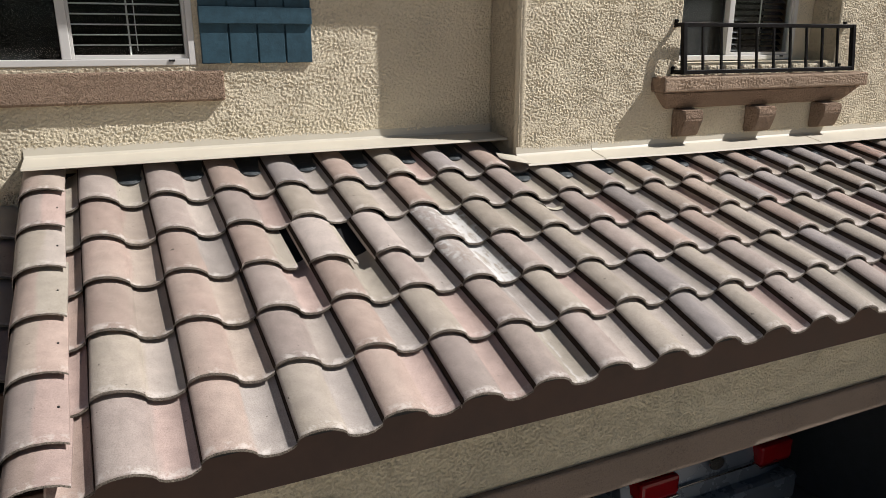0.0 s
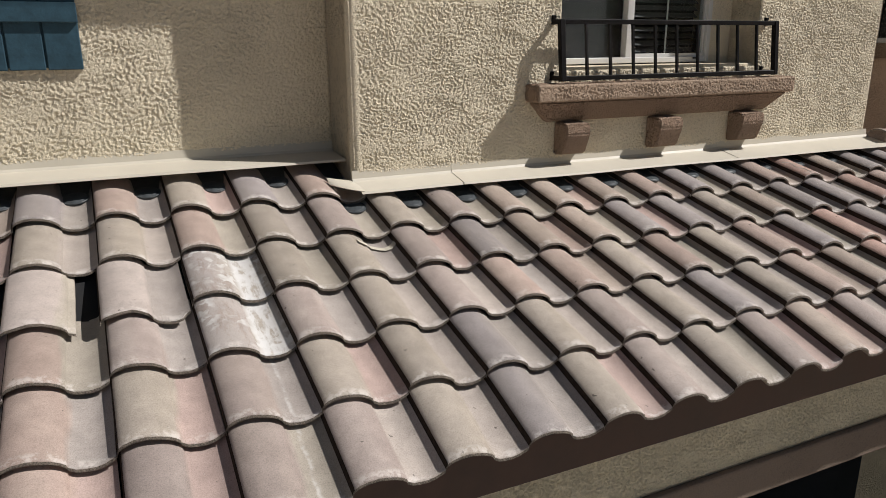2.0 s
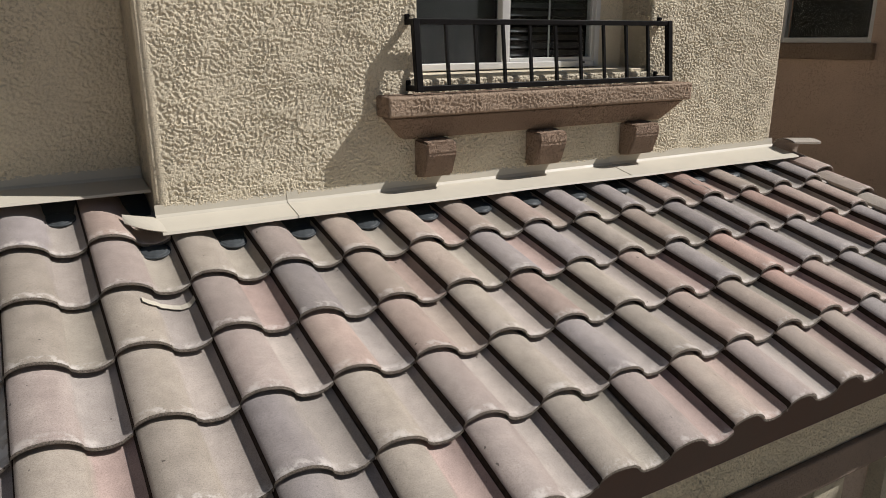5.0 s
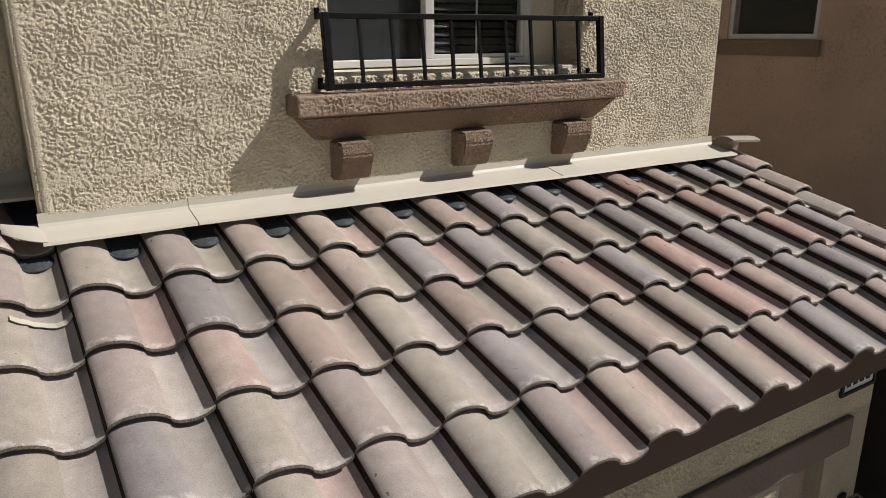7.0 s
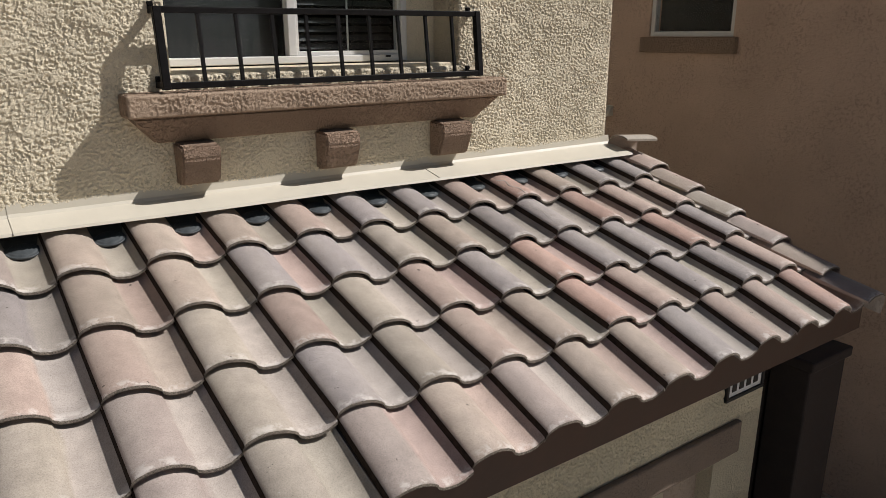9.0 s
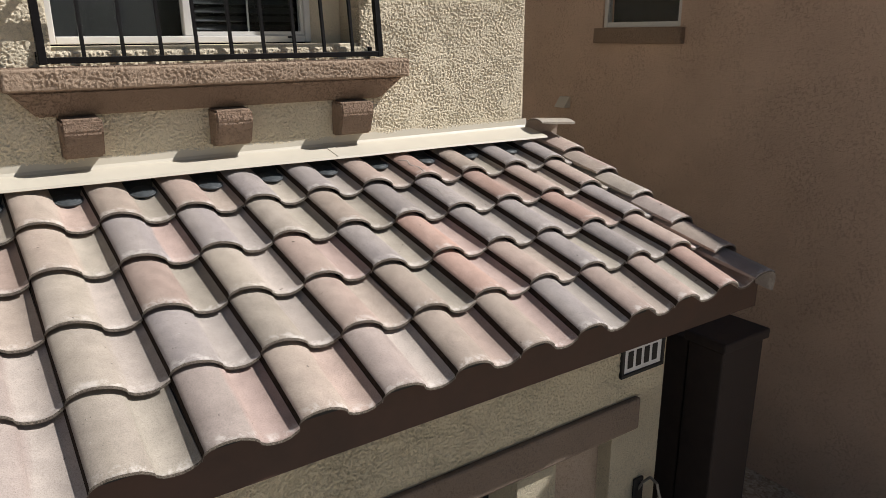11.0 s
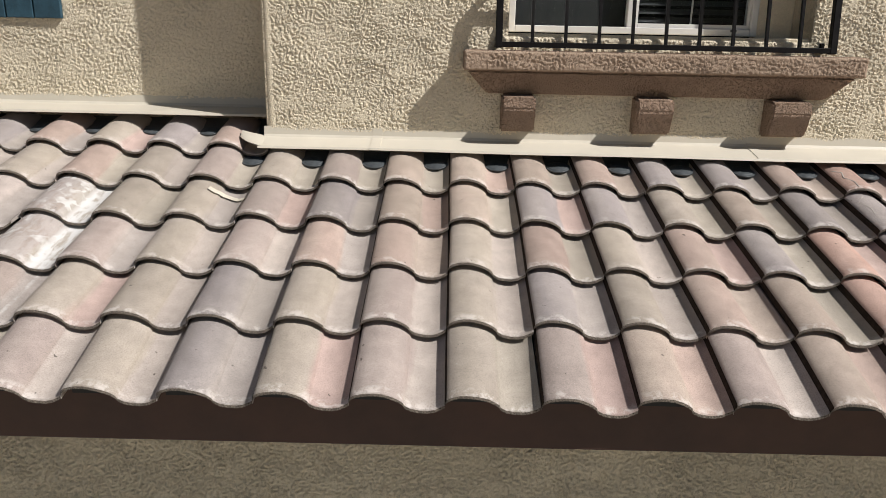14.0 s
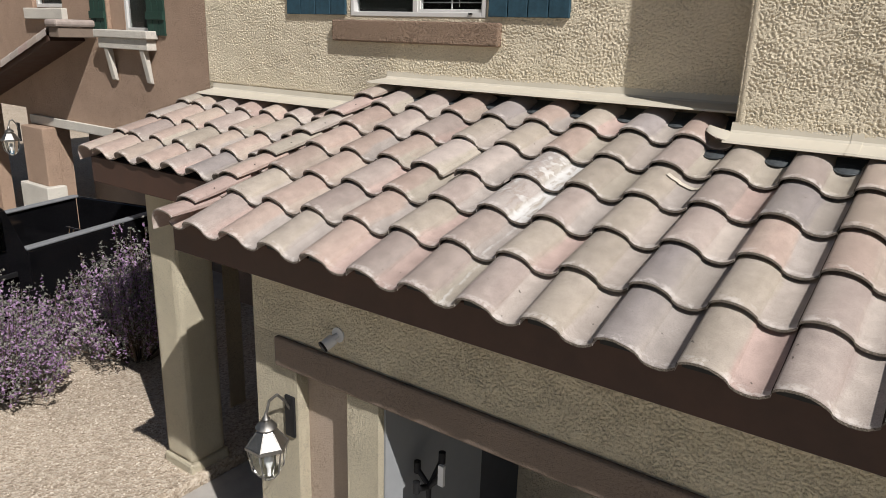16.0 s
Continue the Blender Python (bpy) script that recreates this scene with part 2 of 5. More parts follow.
CONCRETE = plain("concrete", (0.40, 0.375, 0.34), 0.9, 0, 0.2, 4.0, 0.002, 90.0)
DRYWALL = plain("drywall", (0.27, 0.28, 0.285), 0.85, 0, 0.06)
# plasterboard again, with the garage interior's shade put into the colour
GARAGE_SHADE = plain("garage_painted_shade", (0.07, 0.072, 0.08), 0.9)
SILVER = plain("car_silver", (0.19, 0.21, 0.24), 0.28, 0.35, 0.08, 3.0, 0.0001)
WHITEP = plain("white_plastic", (0.75, 0.75, 0.74), 0.4, 0, 0.05)
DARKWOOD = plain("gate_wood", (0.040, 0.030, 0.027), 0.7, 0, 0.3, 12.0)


def glass_mat(name, colour=(0.9, 0.95, 0.95)):
    m, n, l, b = mat_base(name, 0.02, 0, 0.5)
    b.inputs["Base Color"].default_value = (*colour, 1)
    b.inputs["Transmission Weight"].default_value = 1.0
    b.inputs["IOR"].default_value = 1.22
    return m


GLASS = glass_mat("window_glass")
RED_LENS = plain("red_lens", (0.28, 0.006, 0.008), 0.12, 0, 0.1, 5.0, 0.0001, 30.0, 0.6)


# ---- helpers ----
def part(name, bm, material, parent=None, label=""):
    """Links a bmesh as one mesh object, under its thing when one is given."""
    me = bpy.data.meshes.new(name)
    bm.normal_update()
    bm.to_mesh(me)
    bm.free()
    for mm in material if isinstance(material, (list, tuple)) else (material,):
        me.materials.append(mm)
    ob = new(name, me)
    if parent is not None:
        ob.parent = parent
    if label:
        ob["label"] = label
    return ob


def thing(name, x, y, z, label, category, group="", kind=""):
    e = new(name)
    e.location = (x, y, z)
    return tagged(e, label, category, group, kind)


def box(bm, x0, x1, y0, y1, z0, z1, bev=0.0, m=None):
    r = bmesh.ops.create_cube(bm, size=1.0)
    vs = r["verts"]
    bmesh.ops.scale(bm, vec=(x1 - x0, y1 - y0, z1 - z0), verts=vs)
    bmesh.ops.translate(bm, vec=((x0 + x1) / 2, (y0 + y1) / 2, (z0 + z1) / 2), verts=vs)
    if bev:
        es = list({e for v in vs for e in v.link_edges})
        out = bmesh.ops.bevel(bm, geom=es, offset=bev, segments=2, affect="EDGES", profile=0.5)
        vs = list({v for f in out["faces"] for v in f.verts} | {v for v in vs if v.is_valid})
    if m is not None:
        bmesh.ops.transform(bm, matrix=m, verts=vs)
    return bm


def boxbm(x0, x1, y0, y1, z0, z1, bev=0.0):
    return box(bmesh.new(), x0, x1, y0, y1, z0, z1, bev)


def cyl(bm, a, b, r0, r1=None, seg=16):
    a, b = Vector(a), Vector(b)
    d = b - a
    m = Matrix.Translation((a + b) / 2) @ d.to_track_quat("Z", "Y").to_matrix().to_4x4()
    bmesh.ops.create_cone(bm, cap_ends=True, segments=seg, radius1=r0, radius2=r0 if r1 is None else r1, depth=d.length, matrix=m)
    return bm


def cylbm(a, b, r0, r1=None, seg=16):
    return cyl(bmesh.new(), a, b, r0, r1, seg)


def smooth(ob, angle=40):
    for f in ob.data.polygons:
        f.use_smooth = True
    ob.data.set_sharp_from_angle(angle=radians(angle))
    return ob


def extrude(profile, x0, x1, n=1):
    """A closed (y, z) outline swept along x."""
    bm = bmesh.new()
    rings = []
    for i in range(n + 1):
        x = x0 + (x1 - x0) * i / n
        rings.append([bm.verts.new((x, y, z)) for y, z in profile])
    k = len(profile)
    for a, b in zip(rings, rings[1:]):
        for i in range(k):
            bm.faces.new((a[i], a[(i + 1) % k], b[(i + 1) % k], b[i]))
    bm.faces.new(rings[0][::-1])
    bm.faces.new(rings[-1])
    bmesh.ops.recalc_face_normals(bm, faces=bm.faces[:])
    return bm


def lathe(bm, prof, cx, cy, seg=20):
    """A (radius, z) outline turned round a vertical axis."""
    rings = [[bm.verts.new((cx + r * math.cos(2 * math.pi * i / seg), cy + r * math.sin(2 * math.pi * i / seg), z)) for i in range(seg)] for r, z in prof]
    for a, b in zip(rings, rings[1:]):
        for i in range(seg):
            bm.faces.new((a[i], a[(i + 1) % seg], b[(i + 1) % seg], b[i]))
    bm.faces.new(rings[0][::-1])
    bm.faces.new(rings[-1])
    bmesh.ops.recalc_face_normals(bm, faces=bm.faces[:])
    return bm


def wall_with_holes(name, x0, x1, y0, y1, z0, z1, holes, material, label):
    """A wall along x, as blocks round its rectangular openings, joined."""
    xs = sorted({x0, x1, *[v for h in holes for v in h[:2]]})
    zs = sorted({z0, z1, *[v for h in holes for v in h[2:]]})
    bm = bmesh.new()
    inside = lambda x, z: any(h[0] < x < h[1] and h[2] < z < h[3] for h in holes)
    solid = {(i, j) for i in range(len(xs) - 1) for j in range(len(zs) - 1) if not inside((xs[i] + xs[i + 1]) / 2, (zs[j] + zs[j + 1]) / 2)}
    cache = {}

    def v(i, j, y):
        if (i, j, y) not in cache:
            cache[i, j, y] = bm.verts.new((xs[i], y, zs[j]))
        return cache[i, j, y]

    for i, j in solid:
        for y in (y0, y1):
            bm.faces.new((v(i, j, y), v(i + 1, j, y), v(i + 1, j + 1, y), v(i, j + 1, y)))
        for di, dj, a, b in ((-1, 0, (i, j), (i, j + 1)), (1, 0, (i + 1, j), (i + 1, j + 1)), (0, -1, (i, j), (i + 1, j)), (0, 1, (i, j + 1), (i + 1, j + 1))):
            if (i + di, j + dj) not in solid:
                bm.faces.new((v(*a, y0), v(*b, y0), v(*b, y1), v(*a, y1)))
    bmesh.ops.recalc_face_normals(bm, faces=bm.faces[:])
    return tagged(part(name, bm, material), label, "wall", kind="structure")


def field(nx, nz, cell, wave, seed, spread=0.45, sx=1.0):
    """A smooth random field whose lumps are about one wave across, with mean 0 and spread 1."""
    rg = np.random.default_rng(seed)
    f = np.fft.rfft2(rg.standard_normal((nz, nx)))
    kz = np.fft.fftfreq(nz, cell)[:, None]
    kx = np.fft.rfftfreq(nx, cell)[None, :] * sx
    k = np.sqrt(kx * kx + kz * kz) * wave
    f *= np.exp(-((k - 1.0) / spread) ** 2)
    h = np.fft.irfft2(f, (nz, nx))
    return h / h.std()


def coat(name, x0, x1, y, z0, z1, cell, depth, material, holes=(), seed=1, wave=0.030, smooth_foot=0.0, parent=None):
    """Relief of skip-trowelled stucco in front of a wall at y: flat laps, crooked crevices and smoother swipes."""
    nx, nz = int((x1 - x0) / cell) + 1, int((z1 - z0) / cell) + 1
    gx, gz = np.meshgrid(np.linspace(x0, x1, nx), np.linspace(z0, z1, nz))
    lace = 0.85 * field(nx, nz, cell, wave, seed, 0.9, 1.2) + 0.62 * field(nx, nz, cell, wave * 0.5, seed + 1, 0.8, 1.1)
    grain = field(nx, nz, cell, max(2.4 * cell, 0.009), seed + 2, 0.5)
    swipe = 0.55 * field(nx, nz, cell, 0.13, seed + 3, 0.9, 1.7)
    if smooth_foot:
        swipe = swipe + 0.9 * np.clip(1 - (gz - z0) / smooth_foot, 0, 1)
    flat = np.clip((lace + swipe + 0.46) / 0.36, 0, 1)
    flat = flat * flat * (3 - 2 * flat)
    h = depth * (0.82 * flat + 0.10 * np.clip(lace, -1, 2) * flat + 0.05 * grain)
    h += 0.0008 * field(nx, nz, cell, 0.35, seed + 4, 0.6)
    edge = np.minimum.reduce([gx - x0, x1 - gx, gz - z0, z1 - gz])
    keep = np.ones((nz - 1, nx - 1), bool)
    for a, b, c, d in holes:
        edge = np.minimum(edge, np.maximum.reduce([a - gx, gx - b, c - gz, gz - d]))
        cx, cz = (gx[:-1, :-1] + gx[1:, 1:]) / 2, (gz[:-1, :-1] + gz[1:, 1:]) / 2
        keep &= ~((cx > a) & (cx < b) & (cz > c) & (cz < d))
    h = np.maximum(h + 0.001, 0.0015) * np.clip(edge / 0.010, 0, 1) ** 0.5 - 0.0015 * (edge <= cell * 0.6)
    co = np.stack([gx, y - h, gz], -1).reshape(-1, 3)
    ids = np.arange(nx * nz).reshape(nz, nx)
    quads = np.stack([ids[:-1, :-1], ids[:-1, 1:], ids[1:, 1:], ids[1:, :-1]], -1)[keep]
    me = bpy.data.meshes.new(name)
    me.vertices.add(len(co))
    me.vertices.foreach_set("co", co.ravel())
    me.loops.add(quads.size)
    me.loops.foreach_set("vertex_index", quads.ravel())
    me.polygons.add(len(quads))
    me.polygons.foreach_set("loop_start", np.arange(len(quads)) * 4)
    me.polygons.foreach_set("use_smooth", np.ones(len(quads), bool))
    me.update()
    me.validate()
    me.materials.append(material)
    ob = new(name, me)
    if parent is not None:
        ob.parent = parent
    return ob


# ---- ground ----
YF, YL, YG = 1.615, 1.96, 0.36


def gravel_mat(name):
    m, n, l, b = mat_base(name, 0.95, 0, 0.15)
    v = coords(n, l)
    vo = n.new("ShaderNodeTexVoronoi")
    vo.inputs["Scale"].default_value = 42.0
    l.new(v, vo.inputs["Vector"])
    r = ramp(n, [(0.0, (0.28, 0.22, 0.16)), (0.5, (0.48, 0.40, 0.31)), (1.0, (0.62, 0.54, 0.44))])
    l.new(vo.outputs["Color"], r.inputs["Fac"])
    w = noise_tex(n, l, v, 0.7, 4.0, 0.6)
    wr = ramp(n, [(0.3, grey(0.8)), (0.7, grey(1.05))])
    l.new(w.outputs["Fac"], wr.inputs["Fac"])
    l.new(mixc(n, l, 1.0, r.outputs["Color"], wr.outputs["Color"], "MULTIPLY"), b.inputs["Base Color"])
    l.new(bump(n, l, vo.outputs["Distance"], 0.9, 0.012), b.inputs["Normal"])
    return m


GRAVEL = gravel_mat("gravel")
bm = bmesh.new()
bmesh.ops.create_grid(bm, x_segments=60, y_segments=60, size=60)
for v in bm.verts:
    d = max(abs(v.co.x), abs(v.co.y))
    k = 1.0 if d < 30 else 12.0
    v.co.z = 0.0
    v.co.x *= k if d > 50 else 1
    v.co.y *= k if d > 50 else 1
tagged(part("ground", bm, GRAVEL), "tan decorative gravel ground", "ground", kind="structure")
tagged(part("gravel_bed", boxbm(-5.35, -1.76, -6.0, 3.9, -0.1, 0.12, 0.03), GRAVEL), "raised bed of tan gravel", "ground", kind="structure")
tagged(part("driveway", boxbm(-0.6, 6.2, -9, 0.58, -0.1, 0.02, 0.006), CONCRETE), "grey concrete driveway", "driveway", kind="structure")
tagged(part("floor", boxbm(0.0, 5.9, 0.59, 6.3, -0.1, 0.02, 0.004), plain("garage_slab", (0.16, 0.155, 0.15), 0.8)), "dusty grey concrete garage floor", "floor", kind="structure")
tagged(part("walkway", boxbm(-1.75, -0.62, -9, 3.2, -0.1, 0.03, 0.008), CONCRETE), "grey concrete walk to the porch", "walkway", kind="structure")
tagged(part("neighbour_driveway", boxbm(-11.5, -5.4, -9, 9.0, -0.1, 0.02, 0.006), CONCRETE), "concrete driveway of the house next door", "driveway", kind="structure")

# ---- house walls ----
ZTOP = 4.56
WIN_F = (3.395, 4.86, 4.03, 5.25)
WIN_L = (-0.76, 0.45, 4.068, 5.25)
wall_with_holes("wall_upper_front", 2.205, 6.0, YF, YF + 0.30, 2.6, 5.75, [WIN_F], CREAM, "cream trowelled stucco wall with a balcony window")
wall_with_holes("wall_upper_left", -2.53, 2.35, YL, YL + 0.20, 0.0, 5.75, [WIN_L, (-2.5295, -0.12, 0.0, 2.6)], CREAM, "cream trowelled stucco wall set back beside the bay")
tagged(part("wall_return", boxbm(2.205, 2.405, YF + 0.302, YL + 0.4, 2.6, 5.75), CREAM), "cream stucco return of the projecting bay", "wall", kind="structure")
tagged(part("wall_side_right", boxbm(5.8, 6.0, YF + 0.302, 9.0, 0.0, 5.75), CREAM), "cream stucco side wall", "wall", kind="structure")
tagged(part("wall_side_left", box(boxbm(-2.53, -2.33, YL + 0.202, 9.0, 2.72, 5.75), -2.53, -2.33, 3.31, 9.0, 0.0, 2.719), CREAM), "cream stucco side wall", "wall", kind="structure")
tagged(part("wall_back", boxbm(-2.53, 6.0, 9.0, 9.2, 0.0, 5.75), CREAM), "cream stucco back wall", "wall", kind="structure")
tagged(part("floor_upper", boxbm(-2.3, 5.78, 2.3, 8.98, 2.75, 2.95), ROOMDARK), "upper floor slab coloured near black for the unlit room", "floor", kind="structure")
tagged(part("roof_upper", boxbm(-2.9, 6.3, 1.345, 9.6, 5.76, 5.95, 0.02), FASCIA), "brown boarded eave of the upper roof", "roof", kind="structure")

# rounded stucco corner of the bay
bm = cylbm((2.232, YF + 0.030, 3.50), (2.232, YF + 0.030, 5.75), 0.036, seg=20)
smooth(tagged(part("trim_corner", bm, COAT), "rounded cream stucco corner bead", "trim", kind="structure"))


def flashing(name, x0, x1, prof, label):
    return smooth(tagged(part(name, extrude(prof, x0, x1, 24), FLASH), label, "flashing", kind="structure"), 25)


def apron(yw, zt, ye, ze):
    zb = zt - 0.05
    t = 0.004
    return [(yw - 0.004, zt), (yw - 0.010, zb + 0.012), (yw - 0.02, zb), (ye, ze), (ye - 0.006, ze - 0.010), (ye - 0.001, ze - 0.012), (ye + 0.006, ze - 0.004), (yw - 0.016, zb - 0.006), (yw - 0.002, zb - 0.004), (yw - 0.001, zt)]


flashing("trim_flashing_left", -0.40, 2.20, apron(YL, 3.685, 1.735, 3.618), "cream painted sheet metal wall flashing")
bay = flashing("trim_flashing_bay", 2.19, 6.03, apron(YF, 3.575, 1.425, 3.490), "cream painted sheet metal wall flashing")
for v in bay.data.vertices:
    if v.co.y < YF - 0.1:
        k = 0.042 - 0.014 * (v.co.x - 2.19) + 0.004 * math.sin(v.co.x * 5)
        v.co.y += k
        v.co.z += 0.2 * k
flashing("trim_flashing_porch", -2.47, -0.72, apron(YL, 3.47, 1.77, 3.395), "cream painted sheet metal flashing over the porch roof")
# lifted tongue of the bay flashing over the last tile
bm = bmesh.new()
g = [[bm.verts.new((2.205 - 0.135 * i / 6, 1.462 + 0.13 * (i / 6) ** 2 + (0.15 - 0.10 * (i / 6) ** 2) * j / 3, 3.500 + 0.026 * j / 3 + 0.022 * (i / 6))) for j in range(4)] for i in range(7)]
for i in range(6):
    for j in range(3):
        bm.faces.new((g[i][j], g[i][j + 1], g[i + 1][j + 1], g[i + 1][j]))
bmesh.ops.recalc_face_normals(bm, faces=bm.faces[:])
bmesh.ops.solidify(bm, geom=bm.faces[:], thickness=0.003)
tagged(part("trim_flashing_tongue", bm, FLASH), "bent cream flashing end lapping the tiles", "flashing", kind="structure")


# lap joints where two lengths of flashing meet
for xs in (2.735, 4.61):
    lap = part("trim_flashing_lap", extrude([(y - 0.0015, z + 0.0025) for y, z in apron(YF, 3.575, 1.425 + 0.042 - 0.014 * (xs - 2.19), 3.490 + 0.2 * (0.042 - 0.014 * (xs - 2.19)))], xs, xs + 0.05), FLASH)
    tagged(lap, "overlapping joint of the cream flashing", "flashing", kind="structure")


# ---- windows ----
def window(name, x0, x1, y, z0, z1, split, label):
    e = thing(name, (x0 + x1) / 2, y, z0, label, "window", kind="structure")
    ex, ez = (x0 + x1) / 2, z0
    def add(nm, xa, xb, ya, yb, za, zb, mat, bev=0.004):
        return part(nm, boxbm(xa - ex, xb - ex, ya, yb, za - ez, zb - ez, bev), mat, e)
    w = 0.034
    add("window_frame", x0, x0 + w, -0.03, 0.05, z0, z1, VINYL)
    add("window_frame", x1 - w, x1, -0.03, 0.05, z0, z1, VINYL)
    add("window_frame", x0 + w, x1 - w, -0.03, 0.05, z0, z0 + w, VINYL)
    add("window_frame", x0 + w, x1 - w, -0.03, 0.05, z1 - w, z1, VINYL)
    add("mullion", split - 0.022, split + 0.022, -0.022, 0.03, z0 + w, z1 - w, VINYL)
    add("sash", split + 0.022, split + 0.036, -0.012, 0.03, z0 + w, z1 - w, VINYL, 0.002)
    add("sash", x1 - w - 0.014, x1 - w, -0.012, 0.03, z0 + w, z1 - w, VINYL, 0.002)
    add("sash", split + 0.036, x1 - w - 0.014, -0.012, 0.03, z0 + w, z0 + w + 0.02, VINYL, 0.002)
    for a, b, yy in ((x0 + w, split - 0.022, 0.02), (split + 0.036, x1 - w - 0.014, 0.005)):
        p = add("pane", a, b, yy, yy + 0.004, z0 + w, z1 - w, GLASS, 0)
        p.visible_shadow = False
        nb = 2
        for k in range(1, nb):
            xx = a + (b - a) * k / nb
            if a > split:
                add("muntin", xx - 0.004, xx + 0.004, yy + 0.008, yy + 0.014, z0 + w, z1 - w, VINYL, 0)
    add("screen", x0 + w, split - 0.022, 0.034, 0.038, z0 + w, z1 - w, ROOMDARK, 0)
    add("latch", x1 - w - 0.10, x1 - w - 0.07, -0.036, -0.031, z0 + 0.02, z0 + 0.03, BLACKP, 0)
    return e


def blind(x0, x1, y, z0, z1, pitch, label, slat, tilt):
    e = thing("window_blind", (x0 + x1) / 2, y, z0, label, "blind")
    bm = bmesh.new()
    box(bm, -(x1 - x0) / 2, (x1 - x0) / 2, -0.022, 0.022, -0.0015, 0.0015, 0, Matrix.Rotation(radians(tilt), 4, "X"))
    first = part("slat", bm, slat, e)
    k, z = 0, 0.03
    while z < z1 - z0:
        o = first if k == 0 else first.copy()
        if k:
            scene.collection.objects.link(o)
            o.parent = e
        o.location = (0, 0, z)
        z += pitch
        k += 1
    for s in (-0.3, 0.3):
        part("cord", boxbm(s * (x1 - x0) - 0.002, s * (x1 - x0) + 0.002, -0.026, -0.024, 0, z1 - z0), slat, e)
    return e


window("window_1", WIN_F[0] + 0.015, 4.675, 1.85, WIN_F[2] + 0.025, WIN_F[3], 4.035, "white vinyl sliding window in a deep stucco recess")
window("window_2", WIN_L[0], WIN_L[1], YL + 0.02, WIN_L[2], WIN_L[3], -0.15, "white vinyl sliding window with white blinds")
tagged(part("wall_recess", boxbm(4.675, 4.858, 1.84, 1.90, WIN_F[2], WIN_F[3]), COAT), "cream stucco return beside the recessed window", "wall", kind="structure")
tagged(part("window_sill_inner", boxbm(3.397, 4.858, 1.63, 1.90, WIN_F[2] - 0.06, WIN_F[2] + 0.018, 0.006), COAT), "rough cream stucco window sill", "sill", kind="structure")
blind(3.46, 4.64, 1.93, 4.10, 5.2, 0.042, "dark horizontal slat blind behind the glass", SLAT, 38)
blind(-0.70, 0.40, YL + 0.10, 4.14, 5.2, 0.050, "white horizontal slat blind behind the glass", WHITEP, -4)
# room darkness is in the wall colour here
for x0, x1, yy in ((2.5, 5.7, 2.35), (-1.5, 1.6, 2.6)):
    tagged(part("wall_room_back", boxbm(x0, x1, yy + 0.7, yy + 0.75, 2.96, 5.7), ROOMDARK), "room wall behind the window, its shade painted near black", "wall", kind="structure")

# sill band and shutters of the left window
tagged(part("window_sill_band", boxbm(-0.92, 0.578, 1.908, YL + 0.01, 3.885, 4.04, 0.012), TAUPE), "taupe stucco foam sill band below the window", "sill", kind="structure")


def shutter(x0, x1, z0, z1, label):
    e = thing("shutter", (x0 + x1) / 2, YL, z0, label, "shutter", "window shutters")
    n = 4
    w = (x1 - x0) / n
    for i in range(n):
        part("board", boxbm(-(x1 - x0) / 2 + i * w + 0.004, -(x1 - x0) / 2 + (i + 1) * w - 0.004, -0.026, -0.002, 0, z1 - z0, 0.004), SHUTTER, e)
    part("backing", boxbm(-(x1 - x0) / 2 + 0.01, (x1 - x0) / 2 - 0.01, -0.012, -0.001, 0.01, z1 - z0 - 0.01), SHUTTER, e)
    for zz in (0.20, z1 - z0 - 0.3):
        part("batten", boxbm(-(x1 - x0) / 2 + 0.002, (x1 - x0) / 2 - 0.002, -0.046, -0.0265, zz, zz + 0.085, 0.004), SHUTTER, e)
    return e


shutter(0.475, 1.068, 4.075, 5.3, "dark teal board and batten shutter on stucco")
shutter(-1.445, -0.80, 4.075, 5.3, "dark teal board and batten shutter on stucco")

# ---- balcony ledge ----
ledge = thing("window_ledge", 4.12, YF, 3.75, "taupe stucco ledge on three corbels under the window", "ledge")
part("shelf", boxbm(3.18 - 4.12, 5.09 - 4.12, 1.487 - YF, 0.01, 3.872 - 3.75, 3.968 - 3.75, 0.014), TAUPE, ledge)
bm = bmesh.new()
prof = [(3.20, 5.06, -0.105, 0.121), (3.30, 4.955, -0.035, 0.012)]
vs = []
for xa, xb, yy, zz in prof:
    vs.append([bm.verts.new(p) for p in ((xa - 4.12, 0.005, zz), (xa - 4.12, yy, zz), (xb - 4.12, yy, zz), (xb - 4.12, 0.005, zz))])
for i in range(4):
    bm.faces.new((vs[0][i], vs[0][(i + 1) % 4], vs[1][(i + 1) % 4], vs[1][i]))
bm.faces.new(vs[0][::-1])
bm.faces.new(vs[1])
bmesh.ops.recalc_face_normals(bm, faces=bm.faces[:])
bmesh.ops.bevel(bm, geom=bm.edges[:], offset=0.008, segments=2, affect="EDGES")
part("cornice", bm, TAUPE, ledge)
for xa, xb in ((3.372, 3.535), (4.022, 4.20), (4.672, 4.862)):
    bm = bmesh.new()
    o = [(0.0, 0.012), (-0.125, 0.0), (-0.128, -0.055), (-0.085, -0.165), (0.0, -0.175)]
    r = [[bm.verts.new((x - 4.12, y, z)) for y, z in o] for x in (xa, xb)]
    for i in range(5):
        bm.faces.new((r[0][i], r[0][(i + 1) % 5], r[1][(i + 1) % 5], r[1][i]))
    bm.faces.new(r[0][::-1])
    bm.faces.new(r[1])
    bmesh.ops.recalc_face_normals(bm, faces=bm.faces[:])
    bmesh.ops.bevel(bm, geom=bm.edges[:], offset=0.009, segments=2, affect="EDGES")
    part("corbel", bm, TAUPE, ledge)

